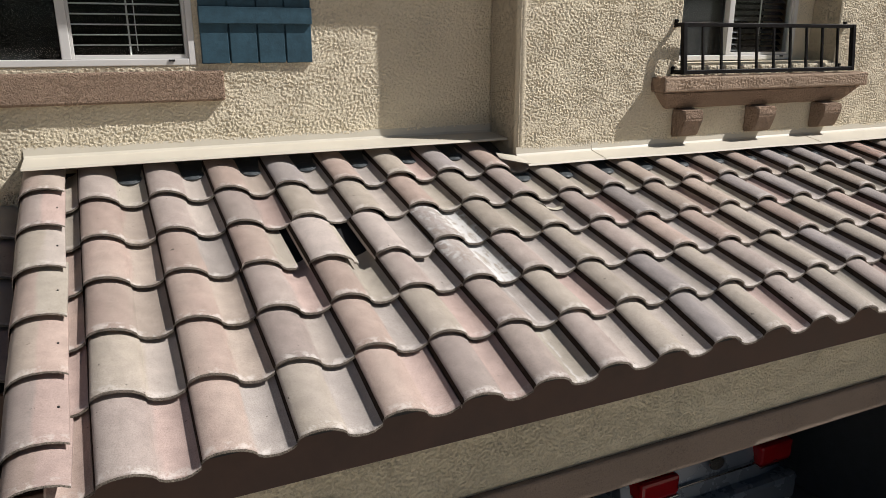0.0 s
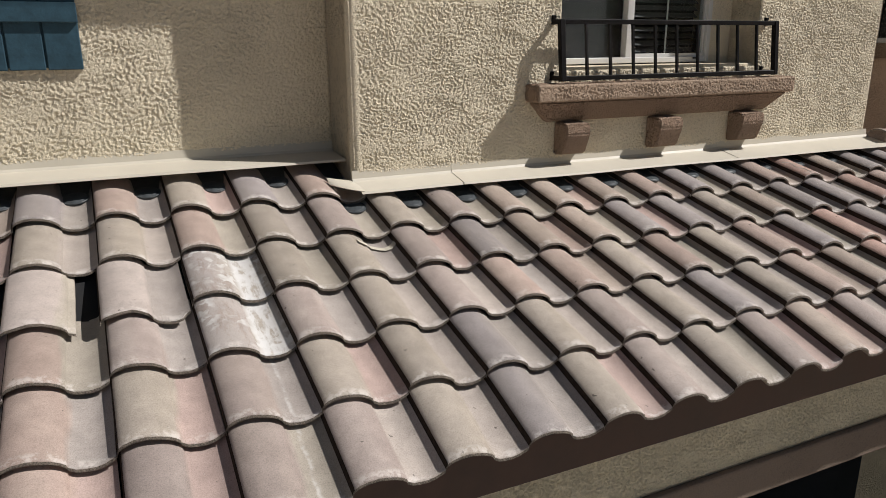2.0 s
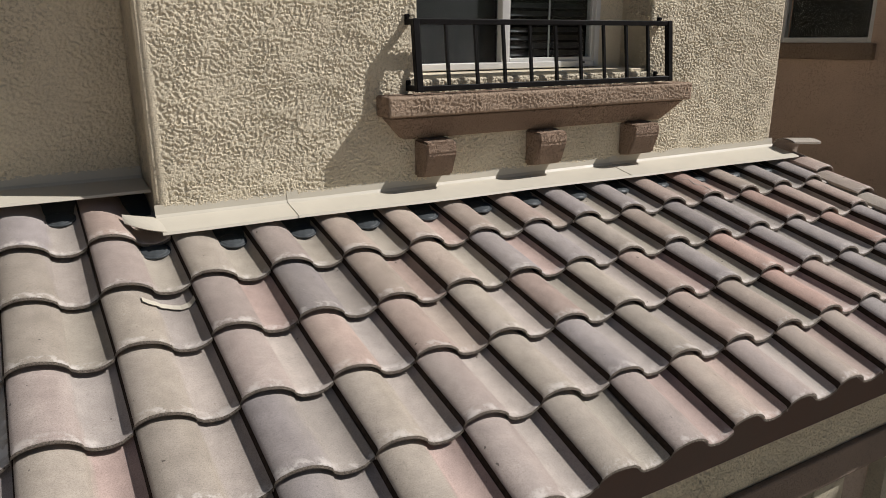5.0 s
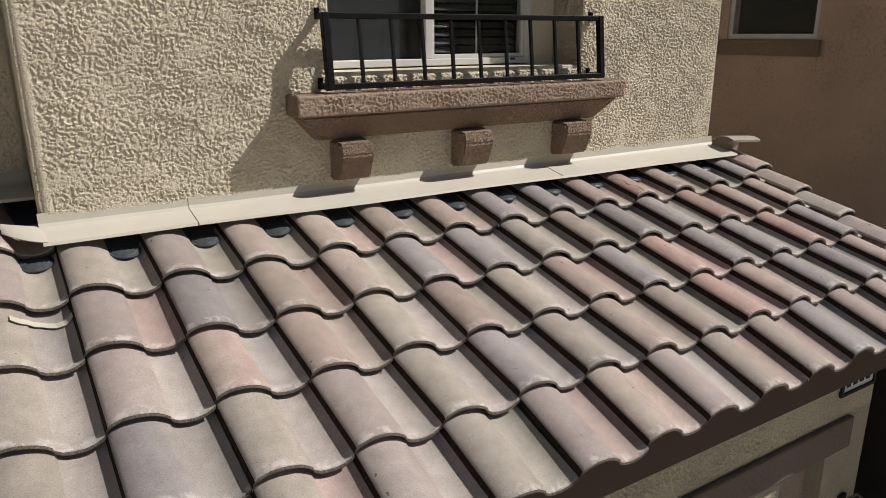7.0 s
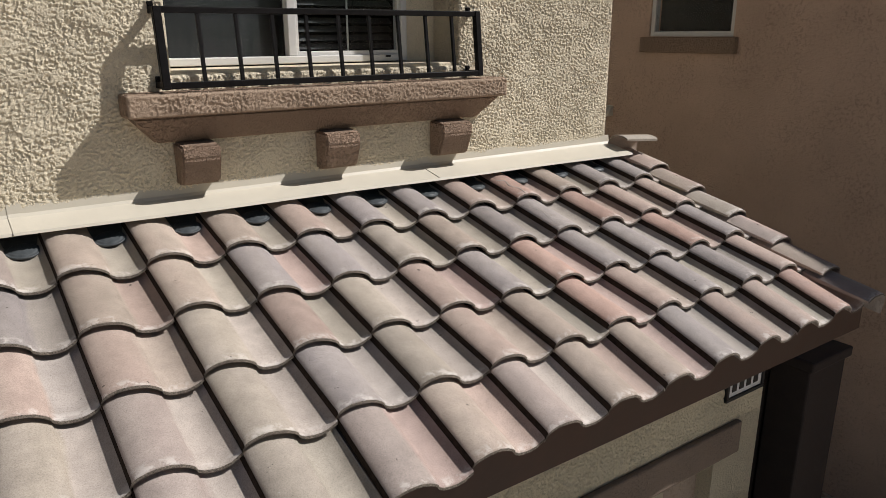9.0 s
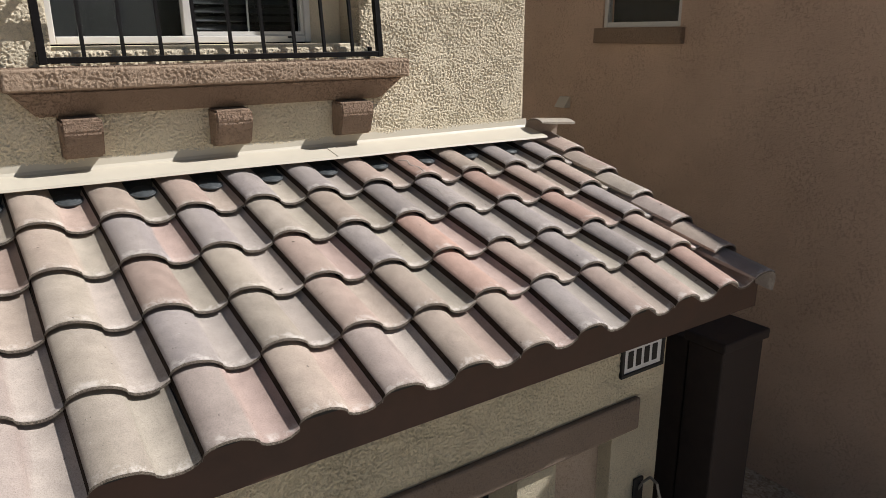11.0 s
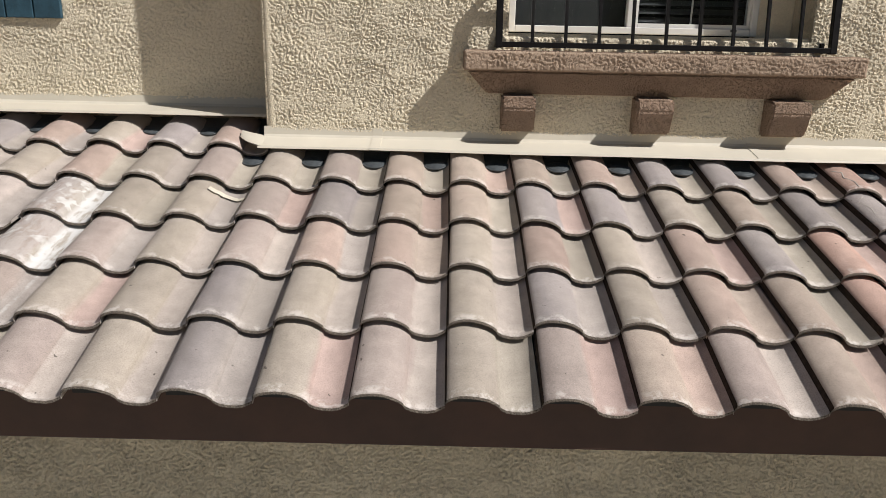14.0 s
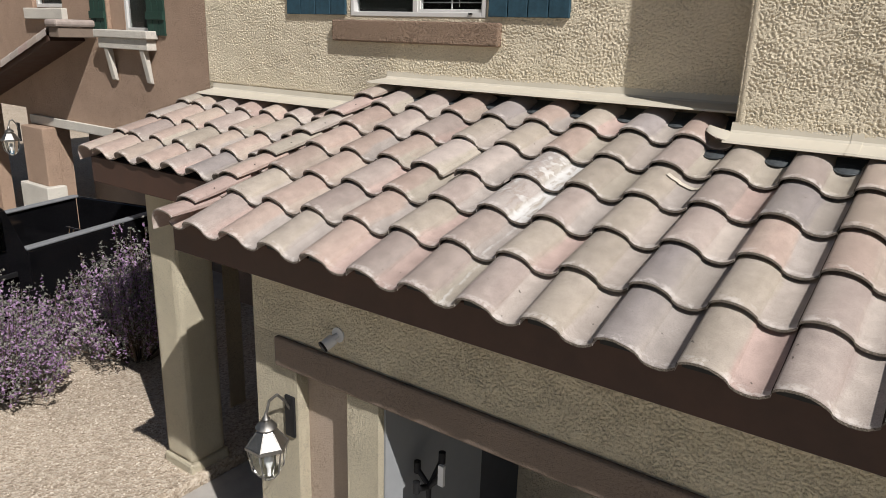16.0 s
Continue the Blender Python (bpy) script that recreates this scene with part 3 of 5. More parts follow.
front = coat("render_coat", 3.185, 5.085, 1.487, 3.876, 3.964, 0.004, 0.005, COAT_TAUPE, seed=31, wave=0.024, parent=ledge)
front.location = (-4.12, -YF, -3.75)
# trowelled relief of the two upper walls
tagged(coat("wall_render_bay", 2.222, 5.995, YF, 3.545, ZTOP, 0.0030, 0.0054, COAT, [WIN_F], 11, 0.025, 0.22), "rough cream trowelled stucco coat of the bay", "wall", kind="structure")
tagged(coat("wall_render_left", -2.527, 2.20, YL, 3.475, ZTOP, 0.0040, 0.0054, COAT, [WIN_L, (-0.405, 2.4, 3.0, 3.662)], 21, 0.027, 0.22), "rough cream trowelled stucco coat of the set back wall", "wall", kind="structure")

# ---- iron railing ----
rail = thing("balcony_rail", 4.13, 1.52, 3.97, "black iron window railing standing on the ledge", "railing")
rx0, rx1 = 3.345, 4.915
yb, yt, zb, zt = 1.505 - 1.52, 1.54 - 1.52, 3.995 - 3.97, 4.285 - 3.97


def bar(nm, a, b, r, parent):
    bm = bmesh.new()
    a, b = Vector(a), Vector(b)
    d = b - a
    m = Matrix.Translation((a + b) / 2) @ d.to_track_quat("Z", "X").to_matrix().to_4x4()
    bmesh.ops.create_cube(bm, size=1.0)
    bmesh.ops.scale(bm, vec=(2 * r, 2 * r, d.length), verts=bm.verts[:])
    bmesh.ops.bevel(bm, geom=bm.edges[:], offset=r * 0.18, segments=1, affect="EDGES")
    bmesh.ops.transform(bm, matrix=m, verts=bm.verts[:])
    return part(nm, bm, IRON, parent)


X = lambda x: x - 4.13
bar("bottom_rail", (X(rx0), yb, zb), (X(rx1), yb, zb), 0.0125, rail)
bar("top_rail", (X(rx0), yt, zt), (X(rx1), yt, zt), 0.0125, rail)
for x in (rx0, rx1):
    bar("post", (X(x), yb, zb - 0.015), (X(x), yt, zt + 0.012), 0.016, rail)
    for z, y in ((zt, yt), (zb, yb)):
        bar("bracket_arm", (X(x), y, z), (X(x) - 0.002, YF - 1.52 + 0.005, z), 0.0125, rail)
    for z in (zt, zb):
        p = part("wall_plate", boxbm(X(x) - 0.014, X(x) + 0.010, YF - 1.52 - 0.010, YF - 1.52 + 0.004, z - 0.014, z + 0.034, 0.003), IRON, rail)
        part("bolt", cylbm((X(x) - 0.003, YF - 1.52 - 0.020, z + 0.024), (X(x) - 0.003, YF - 1.52 - 0.008, z + 0.024), 0.009, seg=10), IRON, p)
for k in range(1, 10):
    x = rx0 + (rx1 - rx0) * k / 10
    bar("baluster", (X(x), yb, zb), (X(x), yt, zt), 0.0075, rail)


# ---- garage front ----
wall_with_holes("wall_garage_front", -0.09, 5.98, YG, YG + 0.22, 0.0, 2.74, [(0.27, 0.67, 0.0, 2.08), (0.90, 4.95, 0.0, 2.08), (5.20, 5.60, 0.0, 2.08)], CREAM_FINE, "cream stucco garage front with a wide opening")
tagged(coat("wall_render_garage", -0.085, 5.975, YG, 2.25, 2.735, 0.0042, 0.0068, COAT_GARAGE, seed=41, wave=0.024), "rough cream stucco coat above the garage opening", "wall", kind="structure")
for x0, x1 in ((0.265, 0.675), (5.195, 5.605)):
    tagged(part("wall_panel", boxbm(x0, x1, YG + 0.09, YG + 0.2, 0.0, 2.09), PANEL), "recessed taupe panel beside the garage opening", "wall", kind="structure")
tagged(part("trim_header", boxbm(0.12, 5.77, YG - 0.034, YG + 0.005, 2.06, 2.245, 0.012), TAUPE_FINE), "taupe stucco band over the garage opening", "trim", kind="structure")
tagged(part("wall_garage_left", boxbm(-0.09, 0.11, YG + 0.222, 6.3, 0.0, 2.74), CREAM_FINE), "cream stucco garage side wall", "wall", kind="structure")
tagged(part("wall_garage_right", boxbm(5.78, 5.98, YG + 0.222, 6.3, 0.0, 2.6), CREAM_FINE), "cream stucco garage side wall", "wall", kind="structure")
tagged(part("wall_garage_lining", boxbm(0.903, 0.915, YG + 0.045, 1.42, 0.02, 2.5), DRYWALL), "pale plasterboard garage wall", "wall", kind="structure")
# same lining, painted darker beyond y 1.42 for the unlit depth
tagged(part("wall_garage_lining_deep", boxbm(0.903, 0.915, 1.421, 6.09, 0.02, 2.5), GARAGE_SHADE), "plasterboard wall deep in the garage, coloured dark as shade", "wall", kind="structure")
tagged(part("wall_garage_back", boxbm(0.1, 5.8, 6.1, 6.2, 0.0, 2.6), GARAGE_SHADE), "plasterboard garage back wall, coloured dark as shade", "wall", kind="structure")
tagged(part("wall_garage_lining_right", boxbm(5.70, 5.775, YG + 0.23, 6.05, 0.02, 2.5), GARAGE_SHADE), "garage side lining coloured dark as shade", "wall", kind="structure")
tagged(part("ceiling", boxbm(0.11, 5.78, YG + 0.222, 6.3, 2.62, 2.72), GARAGE_SHADE), "plasterboard garage ceiling, coloured dark as shade", "ceiling", kind="structure")
tagged(part("trim_fascia", boxbm(-0.40, 6.30, 0.070, 0.0925, 2.726, 2.905, 0.004), FASCIA), "dark brown painted fascia board", "fascia", kind="structure")
tagged(part("ceiling_soffit", boxbm(-0.40, 6.30, 0.093, YG + 0.02, 2.755, 2.78), FASCIA), "dark brown boarded soffit", "soffit", kind="structure")
for xa in (-0.40, 6.275):
    tagged(part("trim_rake_board", extrude([(0.093, 2.73), (0.093, 2.905), (1.9, 3.50), (1.9, 3.33)], xa, xa + 0.03), FASCIA), "dark brown sloping rake board", "fascia", kind="structure")


# ---- roof tiles ----
W = 0.30
PROFILE = [(-0.1745, -0.002), (-0.1735, 0.011), (-0.1685, 0.0225), (-0.157, 0.0328), (-0.127, 0.0430), (-0.096, 0.0445), (-0.066, 0.040), (-0.038, 0.030), (-0.016, 0.017), (-0.003, 0.006), (0.0015, -0.006), (0.02, -0.0175), (0.048, -0.0235), (0.072, -0.0240), (0.096, -0.0185), (0.113, -0.0085), (0.1255, 0.0005)]
THICK = 0.022


def tile_mesh(name, profile, length, thick=THICK, jag=0.0, seed=1):
    """One curved tile; its front edge lies at y = 0 and it runs up towards +y."""
    rnd = random.Random(seed)
    bm = bmesh.new()
    ys = [0.0, 0.004, 0.012, length * 0.35, length * 0.7, length]
    drop = [0.0045, 0.001, 0.0, 0.0, 0.0, 0.0]
    jit = [rnd.uniform(-1, 1) * (jag if jag else 0.0012) for _ in profile]
    top = [[bm.verts.new((u, y + (jit[i] if k < 3 else 0), z - drop[k])) for i, (u, z) in enumerate(profile)] for k, y in enumerate(ys)]
    bot = [[bm.verts.new((u, y + (jit[i] if k < 3 else 0) + (-0.003 if k == 0 else 0), z - (thick * 0.62 if k < 3 else thick))) for i, (u, z) in enumerate(profile)] for k, y in enumerate(ys)]
    n = len(profile)
    for k in range(len(ys) - 1):
        for i in range(n - 1):
            f = bm.faces.new((top[k][i], top[k][i + 1], top[k + 1][i + 1], top[k + 1][i]))
            # left flank faces take slot 2, where the channel shade is painted
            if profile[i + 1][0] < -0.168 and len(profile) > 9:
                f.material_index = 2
            bm.faces.new((bot[k][i], bot[k + 1][i], bot[k + 1][i + 1], bot[k][i + 1]))
        bm.faces.new((top[k][0], top[k + 1][0], bot[k + 1][0], bot[k][0]))
        bm.faces.new((top[k][-1], bot[k][-1], bot[k + 1][-1], top[k + 1][-1]))
    for i in range(n - 1):
        f = bm.faces.new((top[0][i], bot[0][i], bot[0][i + 1], top[0][i + 1]))
        f.material_index = 1
        bm.faces.new((top[-1][i], top[-1][i + 1], bot[-1][i + 1], bot[-1][i]))
    bmesh.ops.recalc_face_normals(bm, faces=bm.faces[:])
    me = bpy.data.meshes.new(name)
    bm.to_mesh(me)
    bm.free()
    for f in me.polygons:
        f.use_smooth = f.material_index != 1
    me.set_sharp_from_angle(angle=radians(32))
    return me


LENGTH = 0.41
MESH = {}
for key in TILE:
    variants = []
    for s in range(3):
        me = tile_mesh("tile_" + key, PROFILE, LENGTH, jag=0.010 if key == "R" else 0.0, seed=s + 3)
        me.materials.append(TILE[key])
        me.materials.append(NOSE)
        me.materials.append(FLANK_SHADE)
        variants.append(me)
    MESH[key] = variants
# a tile that has lost its pan, and one with the edge of its pan broken away
BROKEN = tile_mesh("tile_broken", [(u * 1.16 + 0.026, z) for u, z in PROFILE[:12]], LENGTH, jag=0.008, seed=21)
CHIPPED = tile_mesh("tile_chipped", PROFILE[:14], LENGTH, jag=0.004, seed=22)
for me, key in ((BROKEN, "R"), (CHIPPED, "p")):
    for mm in (TILE[key], NOSE, FLANK_SHADE):
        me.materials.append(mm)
PAN = tile_mesh("tile_pan", PROFILE[9:], LENGTH)
PAN.materials.append(TILE["t"])
PAN.materials.append(NOSE)


def nose(r):
    return (-0.012, 2.926) if r == 0 else (0.282 + 0.3083 * (r - 1), 3.058 + 0.1028 * (r - 1))


SL = math.atan2(0.1028, 0.3083)
NRM = Vector((0, -math.sin(SL), math.cos(SL)))


def lay(me, name, parent, x, p, q, turn=0.0, lift=0.0, slip=0.0, length=None):
    """Lays a tile with its front edge at p (y, z), its back slipping under the tile above, whose front edge is at q."""
    a = Vector((0, *p))
    b = Vector((0, *q)) - NRM * (THICK + 0.013)
    d = (b - a).normalized()
    o = new(name, me)
    o.parent = parent
    base = a - d * slip + NRM * lift
    ang = math.atan2(d.z, d.y)
    o.matrix_basis = Matrix.Translation((x, base.y, base.z)) @ Matrix.Rotation(ang, 4, "X") @ Matrix.Rotation(turn, 4, "Z")
    return o


COLOURS = ["mpopmsmogomomtmttgppr", "opmposoogomogoptrpggp", "ppmpmwmomppopopgrggrg", "pptRRwoomgttggotggrpp", "pmmoopomomtttpggprtgg", "mmpgpogp"]
roof = thing("garage_roof", 3.0, 0.0, 2.9, "pitched garage roof of weathered blended S-shaped concrete tiles", "roof", kind="structure")
roof.location = (0, 0, 0)
rnd = random.Random(7)
for r, line in enumerate(COLOURS):
    for c, key in enumerate(line):
        if r == 5 and c > 7:
            continue
        me = MESH[key][rnd.randrange(3)]
        turn, lift, slip = rnd.gauss(0, 0.006), max(0, rnd.gauss(0.0, 0.0015)), rnd.gauss(0, 0.003)
        dx = rnd.gauss(0, 0.0015)
        if key == "R":
            turn, lift, slip, dx = 0.0, 0.004, 0.055, -0.014
            me = BROKEN if c == 3 else me
        elif r == 3 and c == 2:
            me, slip = CHIPPED, 0.012
        lay(me, "tile", roof, c * W + dx, nose(r), nose(r + 1), turn, lift, slip)
    lay(PAN, "tile", roof, -W + 0.0, nose(r), nose(r + 1), rnd.gauss(0, 0.004))
# roof deck under the tiles
for x0, x1, y1 in ((-0.38, 2.2, 1.955), (2.203, 6.28, 1.61)):
    part("deck", extrude([(0.094, 2.87), (0.30, 2.995), (y1, 2.995 + (y1 - 0.30) / 3), (y1, 2.90 + (y1 - 0.30) / 3), (0.30, 2.90), (0.094, 2.782)], x0, x1), FELT, roof)
part("underlay", extrude([(1.455, 3.38), (1.455, 3.40), (1.60, 3.46), (1.60, 3.44)], 2.3, 5.95), CLOSURE, roof, "black underlay sheet below the flashing")
part("underlay", extrude([(1.765, 3.485), (1.765, 3.505), (1.95, 3.57), (1.95, 3.55)], -0.15, 2.2), CLOSURE, roof, "black underlay sheet below the flashing")

# dark eave closures standing under the barrels of the lowest row
bm = bmesh.new()
arch = [(u, z - 0.019) for u, z in PROFILE[2:10]] + [(0.0, -0.038), (-0.168, -0.038)]
ring = [[bm.verts.new((u, y, z)) for u, z in arch] for y in (0.0, 0.025)]
for i in range(len(arch)):
    j = (i + 1) % len(arch)
    bm.faces.new((ring[0][i], ring[0][j], ring[1][j], ring[1][i]))
bm.faces.new(ring[0][::-1])
bm.faces.new(ring[1])
bmesh.ops.recalc_face_normals(bm, faces=bm.faces[:])
stop = bpy.data.meshes.new("eave_closure")
bm.to_mesh(stop)
bm.free()
stop.materials.append(plain("eave_closure_plastic", (0.028, 0.030, 0.028), 0.6, 0, 0.3, 40.0))
for c in range(21):
    o = new("eave_closure", stop)
    o.parent = roof
    o.location = (c * W, 0.046, 2.944)

# black plastic closures in the pans below the flashing
bm = bmesh.new()
bmesh.ops.create_uvsphere(bm, u_segments=24, v_segments=24, radius=1.0)
bmesh.ops.scale(bm, vec=(0.062, 0.060, 0.011), verts=bm.verts[:])
for v in bm.verts:
    v.co.z += 0.0022 * math.cos(math.hypot(v.co.x, v.co.y) * 420) if v.co.z > 0 else 0
plug = bpy.data.meshes.new("closure")
bm.to_mesh(plug)
bm.free()
plug.materials.append(CLOSURE)
for f in plug.polygons:
    f.use_smooth = True
for c in range(20):
    o = new("closure", plug)
    o.parent = roof
    p, q = (nose(4), 1.462) if c > 6 else (nose(5), 1.762)
    o.location = (c * W + 0.056, q + 0.036 - 0.003 * (c - 6) * (c > 6), p[1] + (q - p[0]) * 0.245 - 0.010)
    o.rotation_euler = (0.25, rnd.gauss(0, 0.05), rnd.gauss(0, 0.1))

# rake trim tiles
RAKE = [(-0.105, -0.085), (-0.103, -0.03), (-0.094, 0.0), (-0.075, 0.022), (-0.045, 0.036), (-0.01, 0.042), (0.03, 0.040), (0.065, 0.032), (0.092, 0.020)]
RAKE_M = {}
for key in "tpmo":
    me = tile_mesh("rake_" + key, RAKE, LENGTH, 0.017)
    me.materials.append(TILE[key])
    me.materials.append(NOSE)
    me.materials.append(TILE[key])
    RAKE_M[key] = me
RAKE_R = {}
for key in "tpmo":
    me = tile_mesh("rake_right_" + key, [(-u, z) for u, z in RAKE[::-1]], LENGTH, 0.017)
    me.materials.append(TILE[key])
    me.materials.append(NOSE)
    RAKE_R[key] = me
RAKE_TOP = tile_mesh("rake_top", RAKE, 0.30, 0.017)
for mm in (TILE["p"], NOSE, TILE["p"]):
    RAKE_TOP.materials.append(mm)


def rake_nose(r):
    return (-0.045, 2.962) if r < 0 else (0.112 + 0.298 * r, 3.014 + 0.0993 * r)


for r in range(-1, 6):
    lay(RAKE_TOP if r == 5 else RAKE_M["pmtpomt"[r + 1]], "rake_tile", roof, -0.318, rake_nose(r), rake_nose(r + 1), rnd.gauss(0, 0.01))


def right_nose(r):
    y = -0.042 if r < 0 else 0.19 + 0.278 * r
    return (y, 2.938 + (y + 0.042) / 3)


for r in range(-1, 5):
    lay(RAKE_R["mtmotp"[r + 1]], "rake_tile", roof, 6.165, right_nose(r), right_nose(r + 1), rnd.gauss(0, 0.01))
o = new("rake_tile", RAKE_M["t"])
o.parent = roof
o.matrix_basis = Matrix.Translation((6.0, 1.50, 3.555)) @ Matrix.Rotation(radians(4), 4, "Y") @ Matrix.Rotation(radians(-90), 4, "Z") @ Matrix.Diagonal((0.8, 0.68, 0.8, 1))

# hairline cracks over two tiles, and the nails of the rake tiles
CRACK = plain("crack_filler", (0.50, 0.46, 0.41), 0.9)


def on_profile(u):
    return float(np.interp(u, [a for a, b in PROFILE], [b for a, b in PROFILE]))


for r, run in ((4, ((-0.150, 0.20), (-0.120, 0.165), (-0.135, 0.11), (-0.110, 0.06), (-0.118, 0.004))), (3, ((-0.110, 0.29), (-0.146, 0.245), (-0.130, 0.17), (-0.142, 0.10), (-0.120, 0.03)))):
    bm = bmesh.new()
    for (u0, y0), (u1, y1) in zip(run, run[1:]):
        cyl(bm, (u0, y0, on_profile(u0)), (u1, y1, on_profile(u1)), 0.0028, seg=6)
    me = bpy.data.meshes.new("crack")
    bm.to_mesh(me)
    bm.free()
    me.materials.append(CRACK)
    lay(me, "crack", roof, 17 * W, nose(r), nose(r + 1))
nail = bpy.data.meshes.new("nail")
bm = cylbm((0.0, 0.16, 0.030), (0.0, 0.16, 0.0430), 0.0042, seg=10)
bm.to_mesh(nail)
bm.free()
nail.materials.append(RUBBER)
for r in range(5):
    lay(nail, "nail", roof, -0.318 + 0.062, rake_nose(r), rake_nose(r + 1), 0, -0.008)
    lay(nail, "nail", roof, 6.165, right_nose(r), right_nose(r + 1))

# ---- porch ----
porch = thing("porch_roof", 0, 0, 0, "small porch roof of weathered concrete S tiles", "roof", kind="structure")


def pnose(r):
    return (0.72 + 0.3083 * r, 2.985 + 0.1028 * r)


PCOL = ["ptpmgmp", "mpotpmt", "ptmpotp", "tmptmpo"]
for r, line in enumerate(PCOL):
    for c, key in enumerate(line):
        lay(MESH[key][c % 3], "tile", porch, -2.22 + c * W, pnose(r), pnose(r + 1), rnd.gauss(0, 0.008), 0, rnd.gauss(0, 0.003))
    y, z = pnose(r)
    lay(RAKE_M["ptmo"[r]], "rake_tile", porch, -2.47, (y - 0.03, z + 0.012), (pnose(r + 1)[0] - 0.03, pnose(r + 1)[1] + 0.012), rnd.gauss(0, 0.01))
part("deck", extrude([(0.79, 2.86), (0.79, 2.93), (1.955, 3.318), (1.955, 3.20)], -2.5, -0.405), FELT, porch)
tagged(part("trim_fascia_porch", boxbm(-2.50, -0.41, 0.755, 0.79, 2.73, 2.935, 0.004), FASCIA), "dark brown porch fascia board", "fascia", kind="structure")
tagged(part("ceiling_porch", boxbm(-2.48, -0.41, 0.792, 1.95, 2.74, 2.77), FASCIA), "dark brown porch soffit", "soffit", kind="structure")
# porch front: column, arch and beam
bm = bmesh.new()
for a, b in (((-2.22, 1.00), (-1.84, 1.38)),):
    box(bm, a[0], b[0], a[1], b[1], 0.20, 2.74, 0.055)
column = thing("porch_column", -2.17, 1.25, 0, "cream stucco porch column on a square base", "column")
ob = part("shaft", bm, CREAM_FINE, column)
ob.location = (2.17, -1.25, 0)
ob = part("base", boxbm(-2.235, -1.825, 0.985, 1.395, 0.0, 0.21, 0.02), CREAM_FINE, column)
ob.location = (2.17, -1.25, 0)
# arch between column and garage wall
bm = bmesh.new()
xa, xb, zsp, ztop = -1.84, -0.09, 2.05, 2.74
pts = [(xa, ztop), (xb, ztop), (xb, zsp)]
for i in range(1, 16):
    t = math.pi * i / 16
    pts.append(((xa + xb) / 2 + (xb - xa) / 2 * math.cos(t), zsp + 0.52 * math.sin(t) ** 0.7))
pts.append((xa, zsp))
f0 = [bm.verts.new((x, 1.03, z)) for x, z in pts]
f1 = [bm.verts.new((x, 1.35, z)) for x, z in pts]
k = len(pts)
for i in range(k):
    bm.faces.new((f0[i], f0[(i + 1) % k], f1[(i + 1) % k], f1[i]))
bm.faces.new(f0)
bm.faces.new(f1[::-1])
bmesh.ops.triangulate(bm, faces=[f for f in bm.faces if len(f.verts) > 4])
bmesh.ops.recalc_face_normals(bm, faces=bm.faces[:])
tagged(part("wall_porch_arch", bm, CREAM_FINE), "cream stucco arch over the porch entry", "wall", kind="structure")
# dark brown puts the porch's shadow into this wall's colour
tagged(part("wall_porch_back", boxbm(-2.3, -0.1, 3.2, 3.3, 0, 2.7), DARKWOOD), "back wall of the porch, its shade painted dark brown", "wall", kind="structure")

# ---- neighbour on the right ----


def side_wall(name, x0, x1, y0, y1, z0, z1, hole, mat, label):
    bm = bmesh.new()
    hy0, hy1, hz0, hz1 = hole
    for a, b, c, d in ((y0, hy0, z0, z1), (hy1, y1, z0, z1), (hy0, hy1, z0, hz0), (hy0, hy1, hz1, z1)):
        box(bm, x0, x1, a, b, c, d)
    bmesh.ops.remove_doubles(bm, verts=bm.verts[:], dist=1e-5)
    return tagged(part(name, bm, mat), label, "wall", kind="structure")


side_wall("wall_neighbour", 8.9, 9.15, -2.1, 13.0, 0.0, 5.5, (2.72, 3.72, 4.15, 5.3), BROWN_N, "brown stucco side wall of the next house")
tagged(part("roof_neighbour", boxbm(8.42, 14, -2.6, 13.5, 5.5, 5.66, 0.02), FASCIA), "brown eave of the next house", "roof", kind="structure")
tagged(part("wall_neighbour_far", boxbm(9.15, 14.0, -2.1, -1.9, 0, 5.5), BROWN_N), "brown stucco front of the next house", "wall", kind="structure")
nw = thing("window_neighbour", 8.95, 3.22, 4.15, "white framed window with dark glass in brown stucco", "window", kind="structure")
for a, b, c, d in ((-0.5, -0.45, 0, 1.15), (0.45, 0.5, 0, 1.15), (-0.45, 0.45, 0, 0.05), (-0.45, 0.45, 1.1, 1.15)):
    part("window_frame", boxbm(-0.03, 0.04, a, b, c, d, 0.004), VINYL, nw)
part("pane", boxbm(0.0, 0.005, -0.45, 0.45, 0.05, 1.1), GLASS, nw)
part("screen", boxbm(0.06, 0.065, -0.45, 0.45, 0.05, 1.1), ROOMDARK, nw)
tagged(part("window_sill_neighbour", boxbm(8.84, 8.91, 2.66, 3.79, 3.99, 4.145, 0.01), TAUPE), "taupe stucco sill band", "sill", kind="structure")
vent = thing("wall_vent", 8.9, 4.23, 3.34, "small cream sheet metal dryer vent hood", "vent")
bm = bmesh.new()
o = [(0, 0.06), (-0.02, 0.055), (-0.10, -0.06), (0, -0.06)]
r = [[bm.verts.new((x, y, z)) for x, z in o] for y in (-0.08, 0.08)]
for i in range(4):
    bm.faces.new((r[0][i], r[0][(i + 1) % 4], r[1][(i + 1) % 4], r[1][i]))
bm.faces.new(r[0][::-1])
bm.faces.new(r[1])
bmesh.ops.recalc_face_normals(bm, faces=bm.faces[:])
part("hood", bm, FLASH, vent)

# ---- number plaque, lantern, camera on the garage front ----
plaque = thing("house_number_plaque", 5.78, YG, 2.385, "black framed house number plaque with a white field", "plaque")
